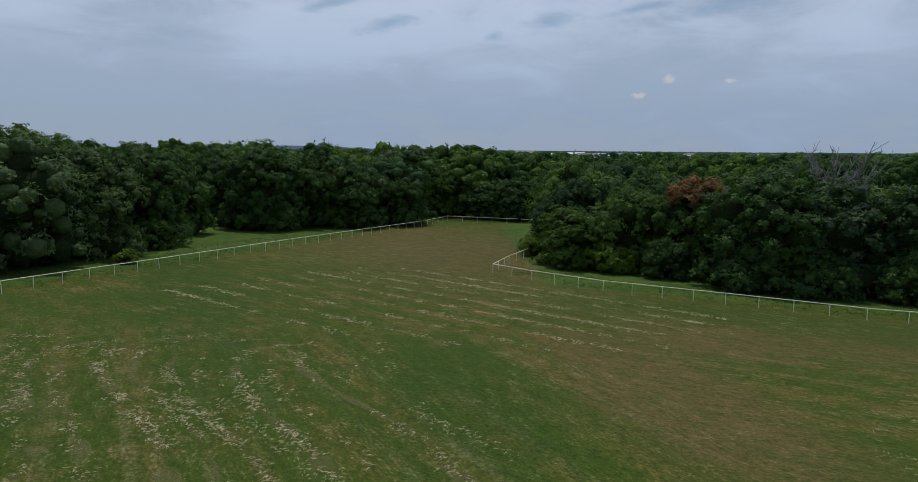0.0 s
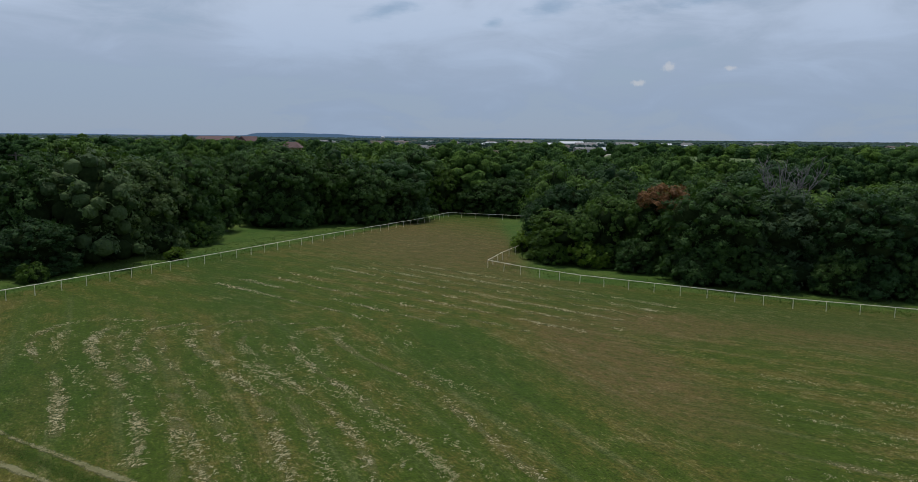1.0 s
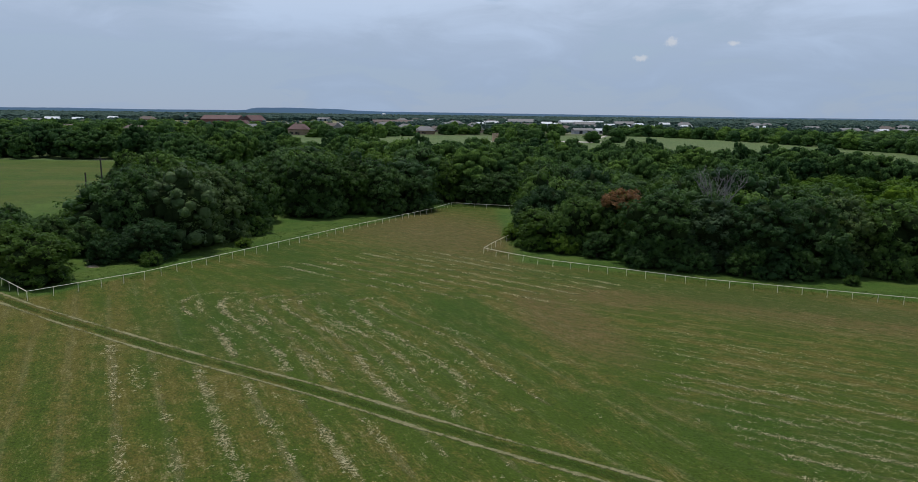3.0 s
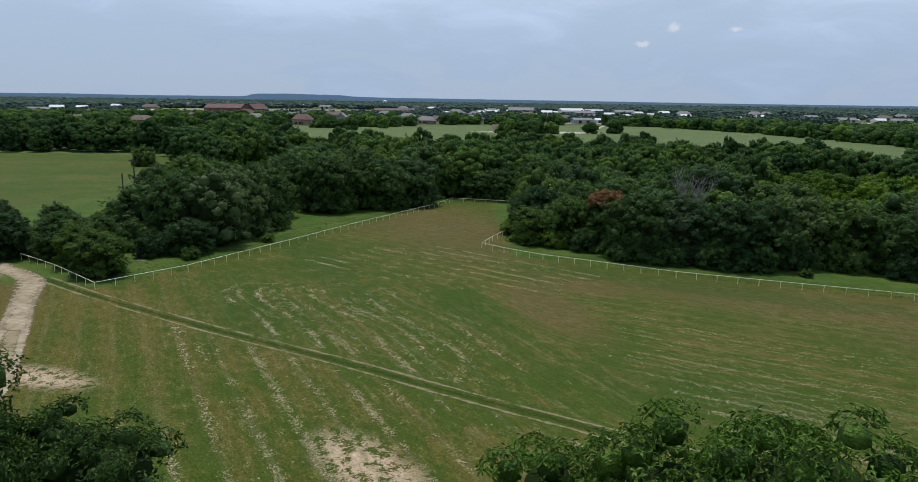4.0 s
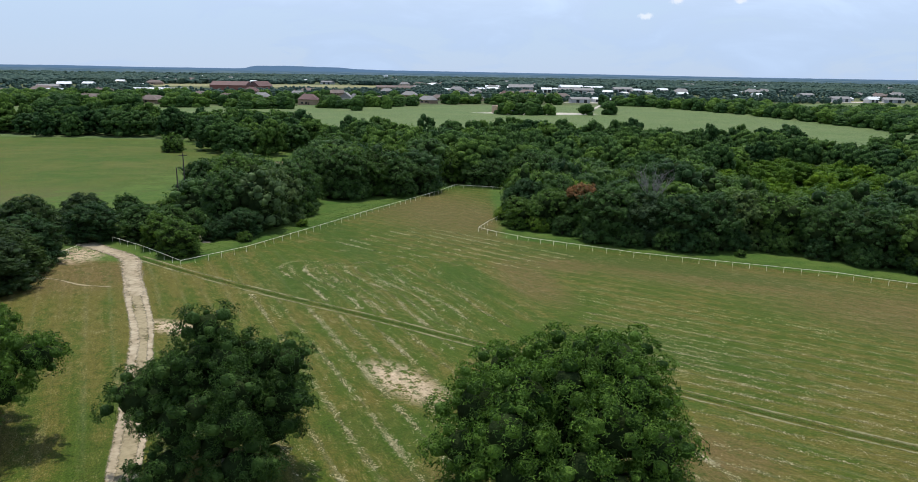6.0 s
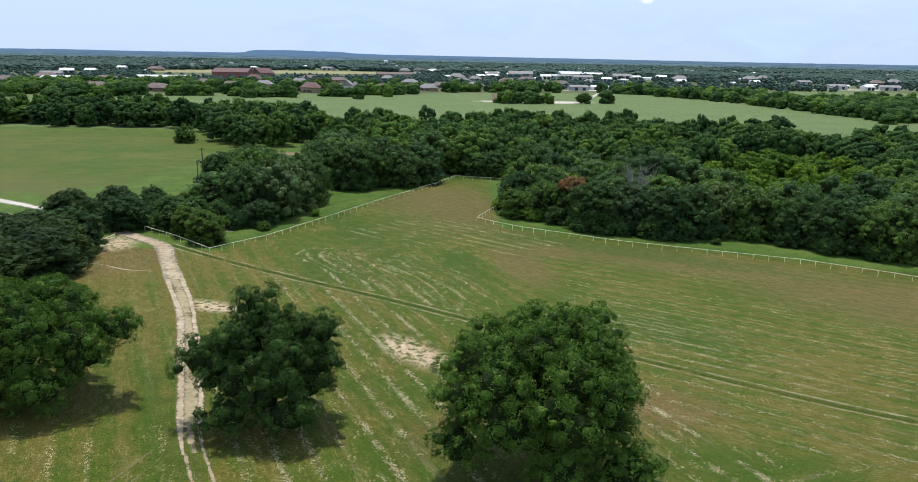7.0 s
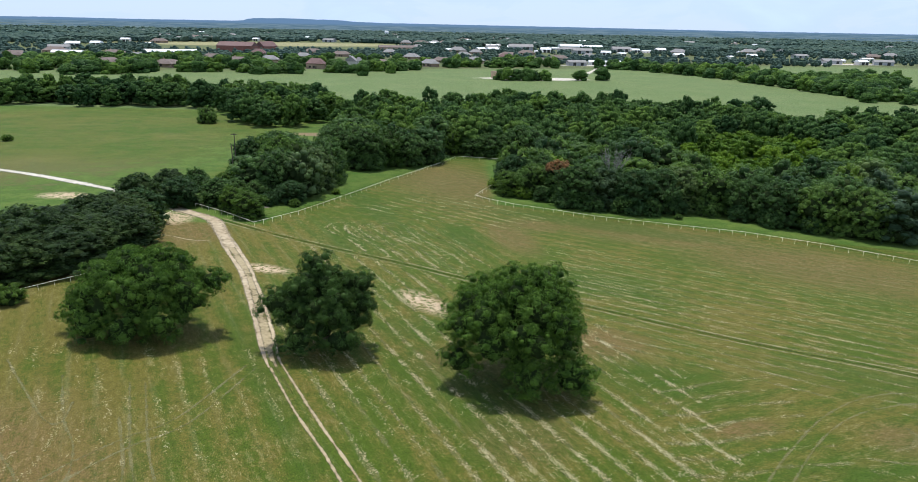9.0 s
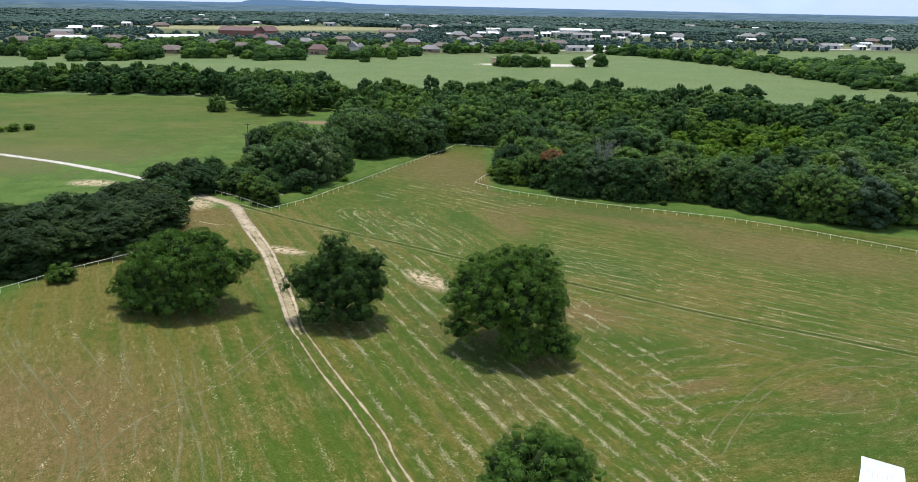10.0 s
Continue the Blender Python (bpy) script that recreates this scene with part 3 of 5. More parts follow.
make_fence("white-painted pipe fence under the western trees", [(-54.5, -1), (-61, -10.2), (-66.1, -19.4), (-78, -42)])


# ---- trees ----
def ball(centre, r, rng, rings=5, seg=8, rough=0.12):
    """A lumpy closed core."""
    verts, faces = [(centre[0], centre[1], centre[2] - r[2])], []
    for i in range(1, rings):
        t = math.pi * i / rings
        for j in range(seg):
            u = 2 * math.pi * j / seg
            s = 1 + rng.uniform(-rough, rough)
            verts.append((centre[0] + r[0] * s * math.sin(t) * math.cos(u), centre[1] + r[1] * s * math.sin(t) * math.sin(u), centre[2] - r[2] * s * math.cos(t)))
    verts.append((centre[0], centre[1], centre[2] + r[2]))
    for j in range(seg):
        k = (j + 1) % seg
        faces.append((0, 1 + k, 1 + j))
        for i in range(rings - 2):
            a, b = 1 + i * seg, 1 + (i + 1) * seg
            faces.append((a + j, a + k, b + k, b + j))
        a = 1 + (rings - 2) * seg
        faces.append((a + j, a + k, len(verts) - 1))
    return verts, faces


def boughs(lobes, size, seed, cull=0.80, floor=0.35, under=-0.4, fill=3.6):
    """Round boughs all over a crown of lobes (x, y, z, r, flatness): their centres, radii and the way that each faces."""
    g = np.random.default_rng(seed)
    L = np.array(lobes, float)
    at, way, own = [], [], []
    for k, (x, y, z, r, fl) in enumerate(L):
        n = max(5, int(fill * r * r / size**2 * (0.5 + 0.5 * fl)))
        i = np.arange(n) + 0.5
        up = 1 - 2 * i / n
        turn = 2.39996 * i + g.uniform(0, 6.28)
        d = np.stack([np.sqrt(1 - up**2) * np.cos(turn), np.sqrt(1 - up**2) * np.sin(turn), up], 1) + g.normal(size=(n, 3)) * 0.10
        d /= np.linalg.norm(d, axis=1)[:, None]
        at.append((x, y, z) + d * (1, 1, fl) * (r * g.uniform(0.72, 1.0, n))[:, None])
        way.append(d)
        own.append(np.full(n, k))
    at, way, own = np.concatenate(at), np.concatenate(way), np.concatenate(own)
    keep = (at[:, 2] > floor) & ((way[:, 2] > under) | (g.random(len(at)) < 0.25))
    for k, (x, y, z, r, fl) in enumerate(L):
        keep &= (own == k) | (np.linalg.norm((at - (x, y, z)) / (1, 1, fl), axis=1) > cull * r)
    at, way = at[keep], way[keep]
    return at, size * g.uniform(0.50, 1.30, len(at)), way


def knobs(at, radius, seed, rings=3, seg=6, rough=0.10):
    """A lumpy ball for each bough."""
    rng = random.Random(seed)
    kinds = [ball((0, 0, 0), (1.05, 1.05, 0.85), rng, rings, seg, rough) for _ in range(5)]
    verts, faces, n = [], [], 0
    for p, r in zip(at, radius):
        v, f = kinds[rng.randrange(5)]
        a = rng.uniform(0, 6.28)
        c, q = math.cos(a), math.sin(a)
        v = np.array(v) @ np.array(((c, q, 0), (-q, c, 0), (0, 0, 1))) * r + p
        verts.append(v)
        faces += [tuple(i + n for i in g) for g in f]
        n += len(v)
    return np.concatenate(verts), faces


def sprays(at, radius, way, each, length, blades, seed, pointed, wide=0.22, droop=0.22):
    """Rosettes of leaves over the boughs: each spray is a few blades that share one stalk."""
    g = np.random.default_rng(seed)
    n = np.maximum(1, (each * (radius / radius.mean()) ** 2 + g.random(len(at))).astype(int))
    c, r, w = np.repeat(at, n, 0), np.repeat(radius, n), np.repeat(way, n, 0)
    d = g.normal(size=c.shape) + w * 0.9 + (0, 0, 0.4)
    d /= np.linalg.norm(d, axis=1)[:, None]
    p = c + d * (1.1, 1.1, 0.9) * (r * g.uniform(0.80, 1.22, len(c)))[:, None]
    nrm = d * 0.75 + g.normal(size=c.shape) * 0.45 + (0, 0, 0.30)
    nrm /= np.linalg.norm(nrm, axis=1)[:, None]
    side = np.cross(nrm, g.normal(size=c.shape))
    side /= np.linalg.norm(side, axis=1)[:, None] + 1e-9
    up = np.cross(nrm, side)
    size = (length * g.uniform(0.65, 1.3, len(c)))[:, None]
    cols, per = [p], 3 if pointed else 2
    for b in range(blades):
        t = 2 * math.pi * (b + g.uniform(-0.3, 0.3, len(c))[:, None]) / blades
        out, across = np.cos(t) * side + np.sin(t) * up, np.cos(t) * up - np.sin(t) * side
        tip = p + out * size - nrm * size * droop
        if pointed:
            mid = p + out * size * 0.55 + nrm * size * 0.04
            cols += [mid - across * size * wide, tip, mid + across * size * wide]
        else:
            cols += [tip - across * size * wide * 1.9, tip + across * size * wide * 1.9]
    k = 1 + per * blades
    v = np.stack(cols, 1).reshape(-1, 3)
    f = []
    for s in range(len(c)):
        o = s * k
        for b in range(blades):
            m = o + 1 + per * b
            f.append((o, m, m + 1, m + 2) if pointed else (o, m, m + 1))
    return v, f


def crown_mesh(name, lobes, bough, each, length, blades, seed, mat, pointed=False, core=0.66, heart=0.72, fill=3.6):
    """A leafy crown: hearts coloured dark as the shade inside it, round boughs over them and leaf sprays over the
    boughs.
    """
    rng = random.Random(seed)
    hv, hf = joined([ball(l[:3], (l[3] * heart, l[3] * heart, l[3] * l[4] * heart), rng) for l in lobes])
    at, radius, way = boughs(lobes, bough, seed, fill=fill)
    kv, kf = knobs(at, radius * core, seed)
    sv, sf = sprays(at, radius, way, each, length, blades, seed, pointed)
    a, b = len(hv), len(hv) + len(kv)
    f = hf + [tuple(i + a for i in g) for g in kf] + [tuple(i + b for i in g) for g in sf]
    me = bpy.data.meshes.new(name)
    me.from_pydata(hv + kv.tolist() + sv.tolist(), [], f)
    me.materials.append(mat)
    me.materials.append(SHADED_HEART)
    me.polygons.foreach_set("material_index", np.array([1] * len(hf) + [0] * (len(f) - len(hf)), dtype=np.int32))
    me.polygons.foreach_set("use_smooth", np.array([True] * (len(hf) + len(kf)) + [False] * len(sf)))
    return me


def dome(radius, height, seed, count=7, skirt=6):
    """Lobes of a broad round-headed tree whose boughs come down to the ground."""
    rng = random.Random(seed)
    out = [(0, 0, height * 0.50, radius * 0.84, height * 0.47 / (radius * 0.84))]
    for i in range(count):
        a = 2.39996 * i + rng.uniform(-0.35, 0.35)
        r = radius * rng.uniform(0.30, 0.46)
        d = (radius - r * 0.9) * rng.uniform(0.80, 1.08)
        out.append((d * math.cos(a), d * math.sin(a), height * rng.uniform(0.42, 0.74), r, rng.uniform(0.8, 1.0)))
    for i in range(skirt):
        a = 2 * math.pi * (i + rng.uniform(-0.25, 0.25)) / skirt
        r = radius * rng.uniform(0.34, 0.46)
        d = radius - r * rng.uniform(0.75, 1.0)
        out.append((d * math.cos(a), d * math.sin(a), r * rng.uniform(0.5, 1.1), r, rng.uniform(0.8, 1.0)))
    r = radius * rng.uniform(0.40, 0.50)
    out.append((radius * rng.uniform(-0.25, 0.25), radius * rng.uniform(-0.25, 0.25), height - r * 0.85, r, 0.85))
    return out


def limb(a, b, r0, r1, bend, seed, sides=7, steps=5):
    rng = random.Random(seed)
    a, b = Vector(a), Vector(b)
    mid = Vector((rng.uniform(-bend, bend), rng.uniform(-bend, bend), 0))
    verts, faces = [], []
    for i in range(steps + 1):
        u = i / steps
        c = a.lerp(b, u) + mid * math.sin(math.pi * u)
        r = r0 + (r1 - r0) * u
        q = (b - a).to_track_quat("Z", "Y")
        for j in range(sides):
            t = 2 * math.pi * j / sides
            verts.append(tuple(c + q @ Vector((r * math.cos(t), r * math.sin(t), 0))))
        if i:
            for j in range(sides):
                k = (j + 1) % sides
                o = (i - 1) * sides
                faces.append((o + j, o + k, o + sides + k, o + sides + j))
    faces.append(tuple(range(len(verts) - sides, len(verts))))
    return verts, faces


def trunk_parts(lobes, height, seed, girth):
    top = (0.1, 0.0, height * 0.55)
    pieces = [limb((0, 0, -0.3), top, girth, girth * 0.55, 0.25, seed)]
    for i, l in enumerate(lobes[1:7]):
        start = Vector((0, 0, height * (0.18 + 0.05 * i)))
        pieces.append(limb(start, l[:3], girth * 0.45, girth * 0.12, 0.4, seed + i, 6, 4))
    return joined(pieces)


def make_tree(name, lobes, height, seed, mat, girth=0.3, **leafing):
    tree = new(name)
    part("trunk", trunk_parts(lobes, height, seed, girth), BARK, tree)
    part("crown", crown_mesh("crown", lobes, seed=seed, mat=mat, **leafing), mat, tree)
    return tree


def stand(tree, x, y, turn=0.0, s=1.0, sz=None):
    m = pose(x, y, float(ground_z(x, y)) - 0.05, 0, 0, turn) @ Matrix.Diagonal((s, s, sz or s, 1))
    return m


def round_crown(radius, height, base, seed, count=24, low=-0.7):
    """A full round crown: one large heart with boughs standing out all over it."""
    rng = random.Random(seed)
    mid, half = (height + base) / 2, (height - base) / 2
    out = [(0, 0, mid, radius * 0.74, half / radius)]
    for i in range(count):
        z = low + (1 - low) * (i + 0.5) / count
        a = 2.39996 * i + rng.uniform(-0.25, 0.25)
        r = radius * rng.uniform(0.19, 0.35)
        w = math.sqrt(max(0.0, 1 - z * z)) * (radius - r * 0.85) * rng.uniform(0.86, 1.16)
        out.append((w * math.cos(a), w * math.sin(a), mid + z * (half - r * 0.8) * rng.uniform(0.92, 1.06), r, rng.uniform(0.85, 1.2)))
    return out


# the four field trees
def field_tree(x, y, lobes, height, seed, label, girth, mat=None, deep=1.0):
    t = make_tree("tree", lobes, height, seed, mat or LEAF_BRIGHT, girth, bough=0.78, each=42, length=0.225, blades=3, pointed=True, core=0.58, heart=0.64, fill=3.2)
    t.matrix_basis = stand(t, x, y) @ Matrix.Diagonal((1, deep, 1, 1))
    return tagged(t, label, "tree", "trees standing in the field")


field_tree(6.5, -27.9, round_crown(7.6, 12.4, 1.4, 11, 30) + [(0.6, -6.6, 2.6, 2.5, 0.8), (5.2, -5.8, 2.6, 2.6, 0.8), (-6.8, -3.0, 3.2, 2.2, 0.85), (2.5, 0.5, 11.2, 2.3, 0.8)], 13.0, 21, "broad green pecan tree standing alone on mown grass", 0.5, None, 0.92)
field_tree(-16.7, -22.2, round_crown(5.8, 9.7, 0.5, 12, 24) + [(-0.9, 0.3, 10.3, 1.6, 0.95), (-5.6, -1, 5.6, 2.0, 0.9), (2.5, -4.6, 2.4, 2.2, 0.85), (-2.5, -4.6, 2.2, 2.2, 0.85), (4.6, 0.5, 8.0, 1.7, 0.9)], 11.6, 22, "dense green tree with a peaked top beside the track", 0.45, LEAF_DENSE, 0.88)
field_tree(-39.5, -19.4, round_crown(7.7, 10.2, 0.8, 13, 26, -0.75) + [(8.2, 0.5, 6.2, 2.2, 0.75), (6.4, -1.5, 4.2, 1.9, 0.7), (-7.4, -1.5, 3.0, 2.4, 0.9), (-4.8, -5.8, 2.2, 2.5, 0.85), (-0.4, -6.8, 2.2, 2.6, 0.85), (4.0, -5.8, 2.6, 2.3, 0.85)], 11.1, 23, "wide spreading green tree on mown grass west of the track", 0.5, None, 0.84)
field_tree(6.0, -65.0, round_crown(5.0, 8.7, 0.8, 14, 24), 9.0, 24, "leafy green tree on the near side of the field", 0.45)

# trees of the woods
KINDS, PLAIN = [], []
for i, (radius, height, mat) in enumerate([(5.2, 10.6, LEAF), (4.5, 9.6, LEAF), (5.8, 11.4, LEAF), (4.2, 9.8, LEAF_FRESH), (5.6, 9.8, LEAF), (4.8, 11.0, LEAF_GREY), (3.0, 5.2, LEAF), (2.2, 3.1, LEAF_FRESH), (4.9, 9.8, LEAF_DARK)]):
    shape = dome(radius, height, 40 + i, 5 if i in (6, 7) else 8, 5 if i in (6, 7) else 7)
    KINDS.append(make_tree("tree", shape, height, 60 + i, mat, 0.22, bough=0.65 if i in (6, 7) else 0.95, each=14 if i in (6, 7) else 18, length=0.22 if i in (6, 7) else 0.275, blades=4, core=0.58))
    if i < 6:
        PLAIN.append(make_tree("tree", shape, height, 80 + i, mat, 0.22, bough=1.35, each=9, length=0.42, blades=3, core=0.70))
BROWN = make_tree("tree", dome(3.4, 8.0, 51), 8.0, 71, LEAF, 0.2, bough=0.8, each=14, length=0.33, blades=4)
part("dead_crown", crown_mesh("dead_crown", [(0, 0, 7.6, 1.8, 0.8), (1.7, 0.2, 7.9, 1.2, 0.7), (-1.6, 0.3, 7.4, 1.3, 0.8), (0.7, -1.6, 6.6, 1.2, 0.9), (-0.6, 1.4, 7.4, 1.3, 0.7), (-0.7, -2.6, 4.6, 0.9, 1.6)], 0.55, 12, 0.24, 4, 72, LEAF_BROWN, core=0.5, heart=0.45), LEAF_BROWN, BROWN, "rust-brown dead foliage")

RIGHT_WOODS = [(7, 84), (9, 77), (14, 70), (22, 62.5), (31, 58.5), (41, 55), (53, 58), (63, 57), (67, 50), (73, 48), (84, 40), (100, 37), (140, 30), (215, 130), (245, 215), (205, 232), (150, 212), (140, 225), (160, 262), (125, 250), (98, 264), (70, 280), (36, 270), (3, 250), (-27, 243), (-43, 222), (-50, 205), (-56, 190), (-52, 166), (-32, 160), (-20, 150), (0, 134), (20, 128), (24, 110), (16, 95)]
GROVE_A = [(-57, 92), (-52, 66), (-46, 56), (-41, 51), (-35, 56), (-31, 68), (-31, 82), (-35, 96), (-48, 104), (-62, 100)]
GROVE_B = [(-41, 106), (-33, 100), (-27, 93), (-18, 100), (-10, 107), (-8, 118), (-20, 128), (-42, 122)]
GROVE_C = [(-9, 126), (0, 128), (20, 126), (24, 140), (0, 160), (-20, 165), (-24, 150)]
GROVE_D = [(-55.5, 50), (-57.5, 41), (-57, 30), (-55.5, 14), (-57.0, 4), (-65.5, -8), (-71.5, -19), (-84, -42), (-116, -44), (-94, -8), (-83, 2), (-76, 10), (-71, 17), (-68, 28), (-66, 40), (-67, 53), (-58, 57)]
STRIP = [(-230, 226), (-195, 238), (-170, 228), (-130, 238), (-115, 222), (-102, 194), (-84, 178), (-72, 168), (-60, 178), (-50, 205), (-55, 232), (-84, 276), (-130, 284), (-180, 276), (-250, 268)]
LIME = [(62, 100), (76, 82), (100, 90), (118, 118), (130, 162), (108, 186), (80, 150)]


def scattered(poly, gap, seed, tries=6000):
    rng = random.Random(seed)
    xs, ys = [p[0] for p in poly], [p[1] for p in poly]
    got = []
    cells = {}
    for _ in range(tries):
        x, y = rng.uniform(min(xs), max(xs)), rng.uniform(min(ys), max(ys))
        if not inside(poly, x, y):
            continue
        c = (int(x // gap), int(y // gap))
        near = [q for i in (-1, 0, 1) for j in (-1, 0, 1) for q in cells.get((c[0] + i, c[1] + j), ())]
        if all((x - a) ** 2 + (y - b) ** 2 > gap * gap for a, b in near):
            cells.setdefault(c, []).append((x, y))
            got.append((x, y))
    return got


LABELS = ["dark green oak in dense woods", "dark green rounded tree in the woods", "tall dark green tree at the wood's edge", "green leafy tree among oaks", "broad dark green tree in the woods", "tall green tree among oaks", "low dark green shrub at the wood's edge", "small green bush in rough grass", "dark green tree with a dense crown beside the track"]
far_spots = []
planted = 0


def plant(x, y, kind, turn, s, sz=None, full=True):
    global planted
    t = copy_thing(KINDS[kind] if full else PLAIN[kind], stand(None, x, y, turn, s, sz))
    tagged(t, LABELS[kind], "bush" if kind in (6, 7) else "tree", "woodland bushes" if kind in (6, 7) else "woodland trees")
    planted += 1
    return t


def well_inside(poly, x, y, r):
    return all(inside(poly, x + r * a, y + r * c) for a, c in ((1, 0), (-1, 0), (0, 1), (0, -1), (0.7, -0.7), (-0.7, -0.7)))


# trees that stand out at the edges of the woods: x, y, kind, size, height
EDGE = [(12.3, 72.6, 3, 0.92, 0.62), (17.0, 71.5, 1, 0.85, 0.85), (27.5, 62.8, 2, 0.95, 0.88), (33.6, 62.4, 5, 1.0, 0.86), (40.2, 59.8, 2, 0.95, 0.86), (46.5, 61.5, 0, 1.0, 0.95), (52.5, 63.5, 5, 1.0, 0.92), (59.0, 62.5, 2, 0.95, 0.9), (65.5, 58.0, 0, 0.9, 0.85),
        (71.0, 53.0, 2, 0.95, 0.86), (78.5, 48.5, 0, 1.0, 0.95), (86.0, 44.5, 2, 1.0, 0.9), (13.5, 81.0, 4, 0.85, 0.9), (20.0, 79.0, 0, 0.9, 0.9),
        (-43.2, 37.6, 3, 0.72, 0.58), (-47.6, 42.2, 3, 0.70, 0.55), (-52.8, 47.0, 1, 0.75, 0.6), (-50.5, 52.5, 1, 0.6, 0.5), (-60.5, 45.5, 0, 0.8, 0.56), (-62.0, 29.0, 2, 0.85, 0.60),
        (-38.5, 52.5, 1, 0.72, 0.5), (-43.0, 61.0, 0, 1.0, 0.98), (-35.8, 67.0, 5, 0.95, 0.92), (-35.5, 77.0, 2, 0.95, 0.95), (-44.5, 72.0, 2, 1.0, 1.06), (-36.5, 88.5, 0, 0.9, 0.95), (-55.8, 74.5, 1, 0.75, 0.45), (-57.0, 80.5, 4, 0.75, 0.55), (-58.5, 91.0, 0, 0.9, 0.8), (-48.0, 84.0, 4, 1.0, 1.18), (-54.0, 94.0, 0, 0.95, 0.9),
        (-27.5, 99.0, 2, 0.95, 0.98), (-22.0, 105.0, 3, 1.1, 1.08), (-15.5, 106.5, 1, 0.95, 0.95), (-9.8, 111.5, 1, 0.75, 0.75), (-30.5, 108.0, 0, 1.0, 1.0), (-36.0, 105.0, 2, 0.85, 0.95), (-39.5, 113.5, 4, 1.0, 1.05),
        (-4.5, 131.5, 3, 0.95, 1.0), (4.0, 132.0, 1, 1.0, 0.75), (10.5, 131.0, 4, 0.95, 0.8), (18.0, 131.5, 0, 1.0, 0.95)]
BUSHES = [(49, 53.5, 7, 0.38), (24.5, 60.2, 6, 0.7), (31, 58.4, 6, 0.7), (37, 57, 6, 0.75), (43.5, 56.5, 6, 0.8), (50, 59, 6, 0.8), (57, 58.5, 6, 0.75), (63, 54.5, 6, 0.7), (19.5, 66.5, 6, 0.7), (15, 69, 7, 0.9), (-30.0, 63.0, 7, 0.4), (-36.5, 48.6, 7, 0.5), (-42.3, 48.8, 6, 0.6), (-46.5, 53.5, 6, 0.8), (-61, 60, 6, 0.7), (-64, 66, 6, 0.8), (-58, 70, 7, 1.0), (-32.0, 74, 6, 0.6), (-24.5, 97.5, 6, 0.7), (-56, 78, 6, 0.9), (-102, 184, 6, 1.2), (-105, 186, 7, 0.9), (-150.5, 123, 7, 0.8), (-147.5, 127, 7, 0.7), (-154, 121, 7, 0.6), (-60.5, -13.5, 7, 0.8), (69, 50, 6, 0.8), (75.5, 46, 6, 0.7), (8.8, 79.8, 7, 0.8), (11.0, 69.8, 7, 0.7)]


def grow_woods():
    rng = random.Random(5)
    spots = []
    for poly, gap, seed in ((RIGHT_WOODS, 7.2, 1), (GROVE_A, 4.8, 2), (GROVE_B, 4.6, 3), (GROVE_C, 5.0, 4), (GROVE_D, 3.7, 6), (STRIP, 7.0, 7)):
        spots += [(x, y) for x, y in scattered(poly, gap, seed) if well_inside(poly, x, y, 1.7 if poly is GROVE_D else 2.6)]
    for x, y, k, s, h in EDGE:
        spots = [p for p in spots if math.hypot(p[0] - x, p[1] - y) > 4.3]
        plant(x, y, k, rng.uniform(0, 360), s, h)
    # glades: a bank by the creek, a small meadow, room round the half-dead oak
    for x, y, r in ((-52, 163, 12), (-18, 192, 14), (23.5, 70, 5.5)):
        spots = [p for p in spots if math.hypot(p[0] - x, p[1] - y) > r]
    spots.sort(key=lambda p: math.hypot(p[0], p[1] + 40))
    for n, (x, y) in enumerate(spots):
        lime = inside(LIME, x, y)
        if n < 160 and not lime:
            k = rng.choice((0, 0, 1, 2, 3, 4, 4, 5))
            # trees of grove D take the darker leaf copy
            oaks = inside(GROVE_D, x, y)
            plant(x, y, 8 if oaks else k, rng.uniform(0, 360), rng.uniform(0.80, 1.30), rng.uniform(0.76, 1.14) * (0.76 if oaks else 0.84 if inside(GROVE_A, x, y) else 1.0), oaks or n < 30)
        else:
            far_spots.append((x, y, (3.6 + 3.8 * rng.random() ** 1.3) * (0.7 if lime else 1), rng.uniform(7.4, 13.4) * (0.62 if lime else 1), lime))
    for x, y, k, s in BUSHES:
        plant(x, y, k, rng.uniform(0, 360), s)
    b = copy_thing(BROWN, stand(None, 23.5, 69.5, 40, 1.05))
    tagged(b, "half-dead oak with rust-brown foliage at the wood's edge", "tree", "woodland trees")


grow_woods()


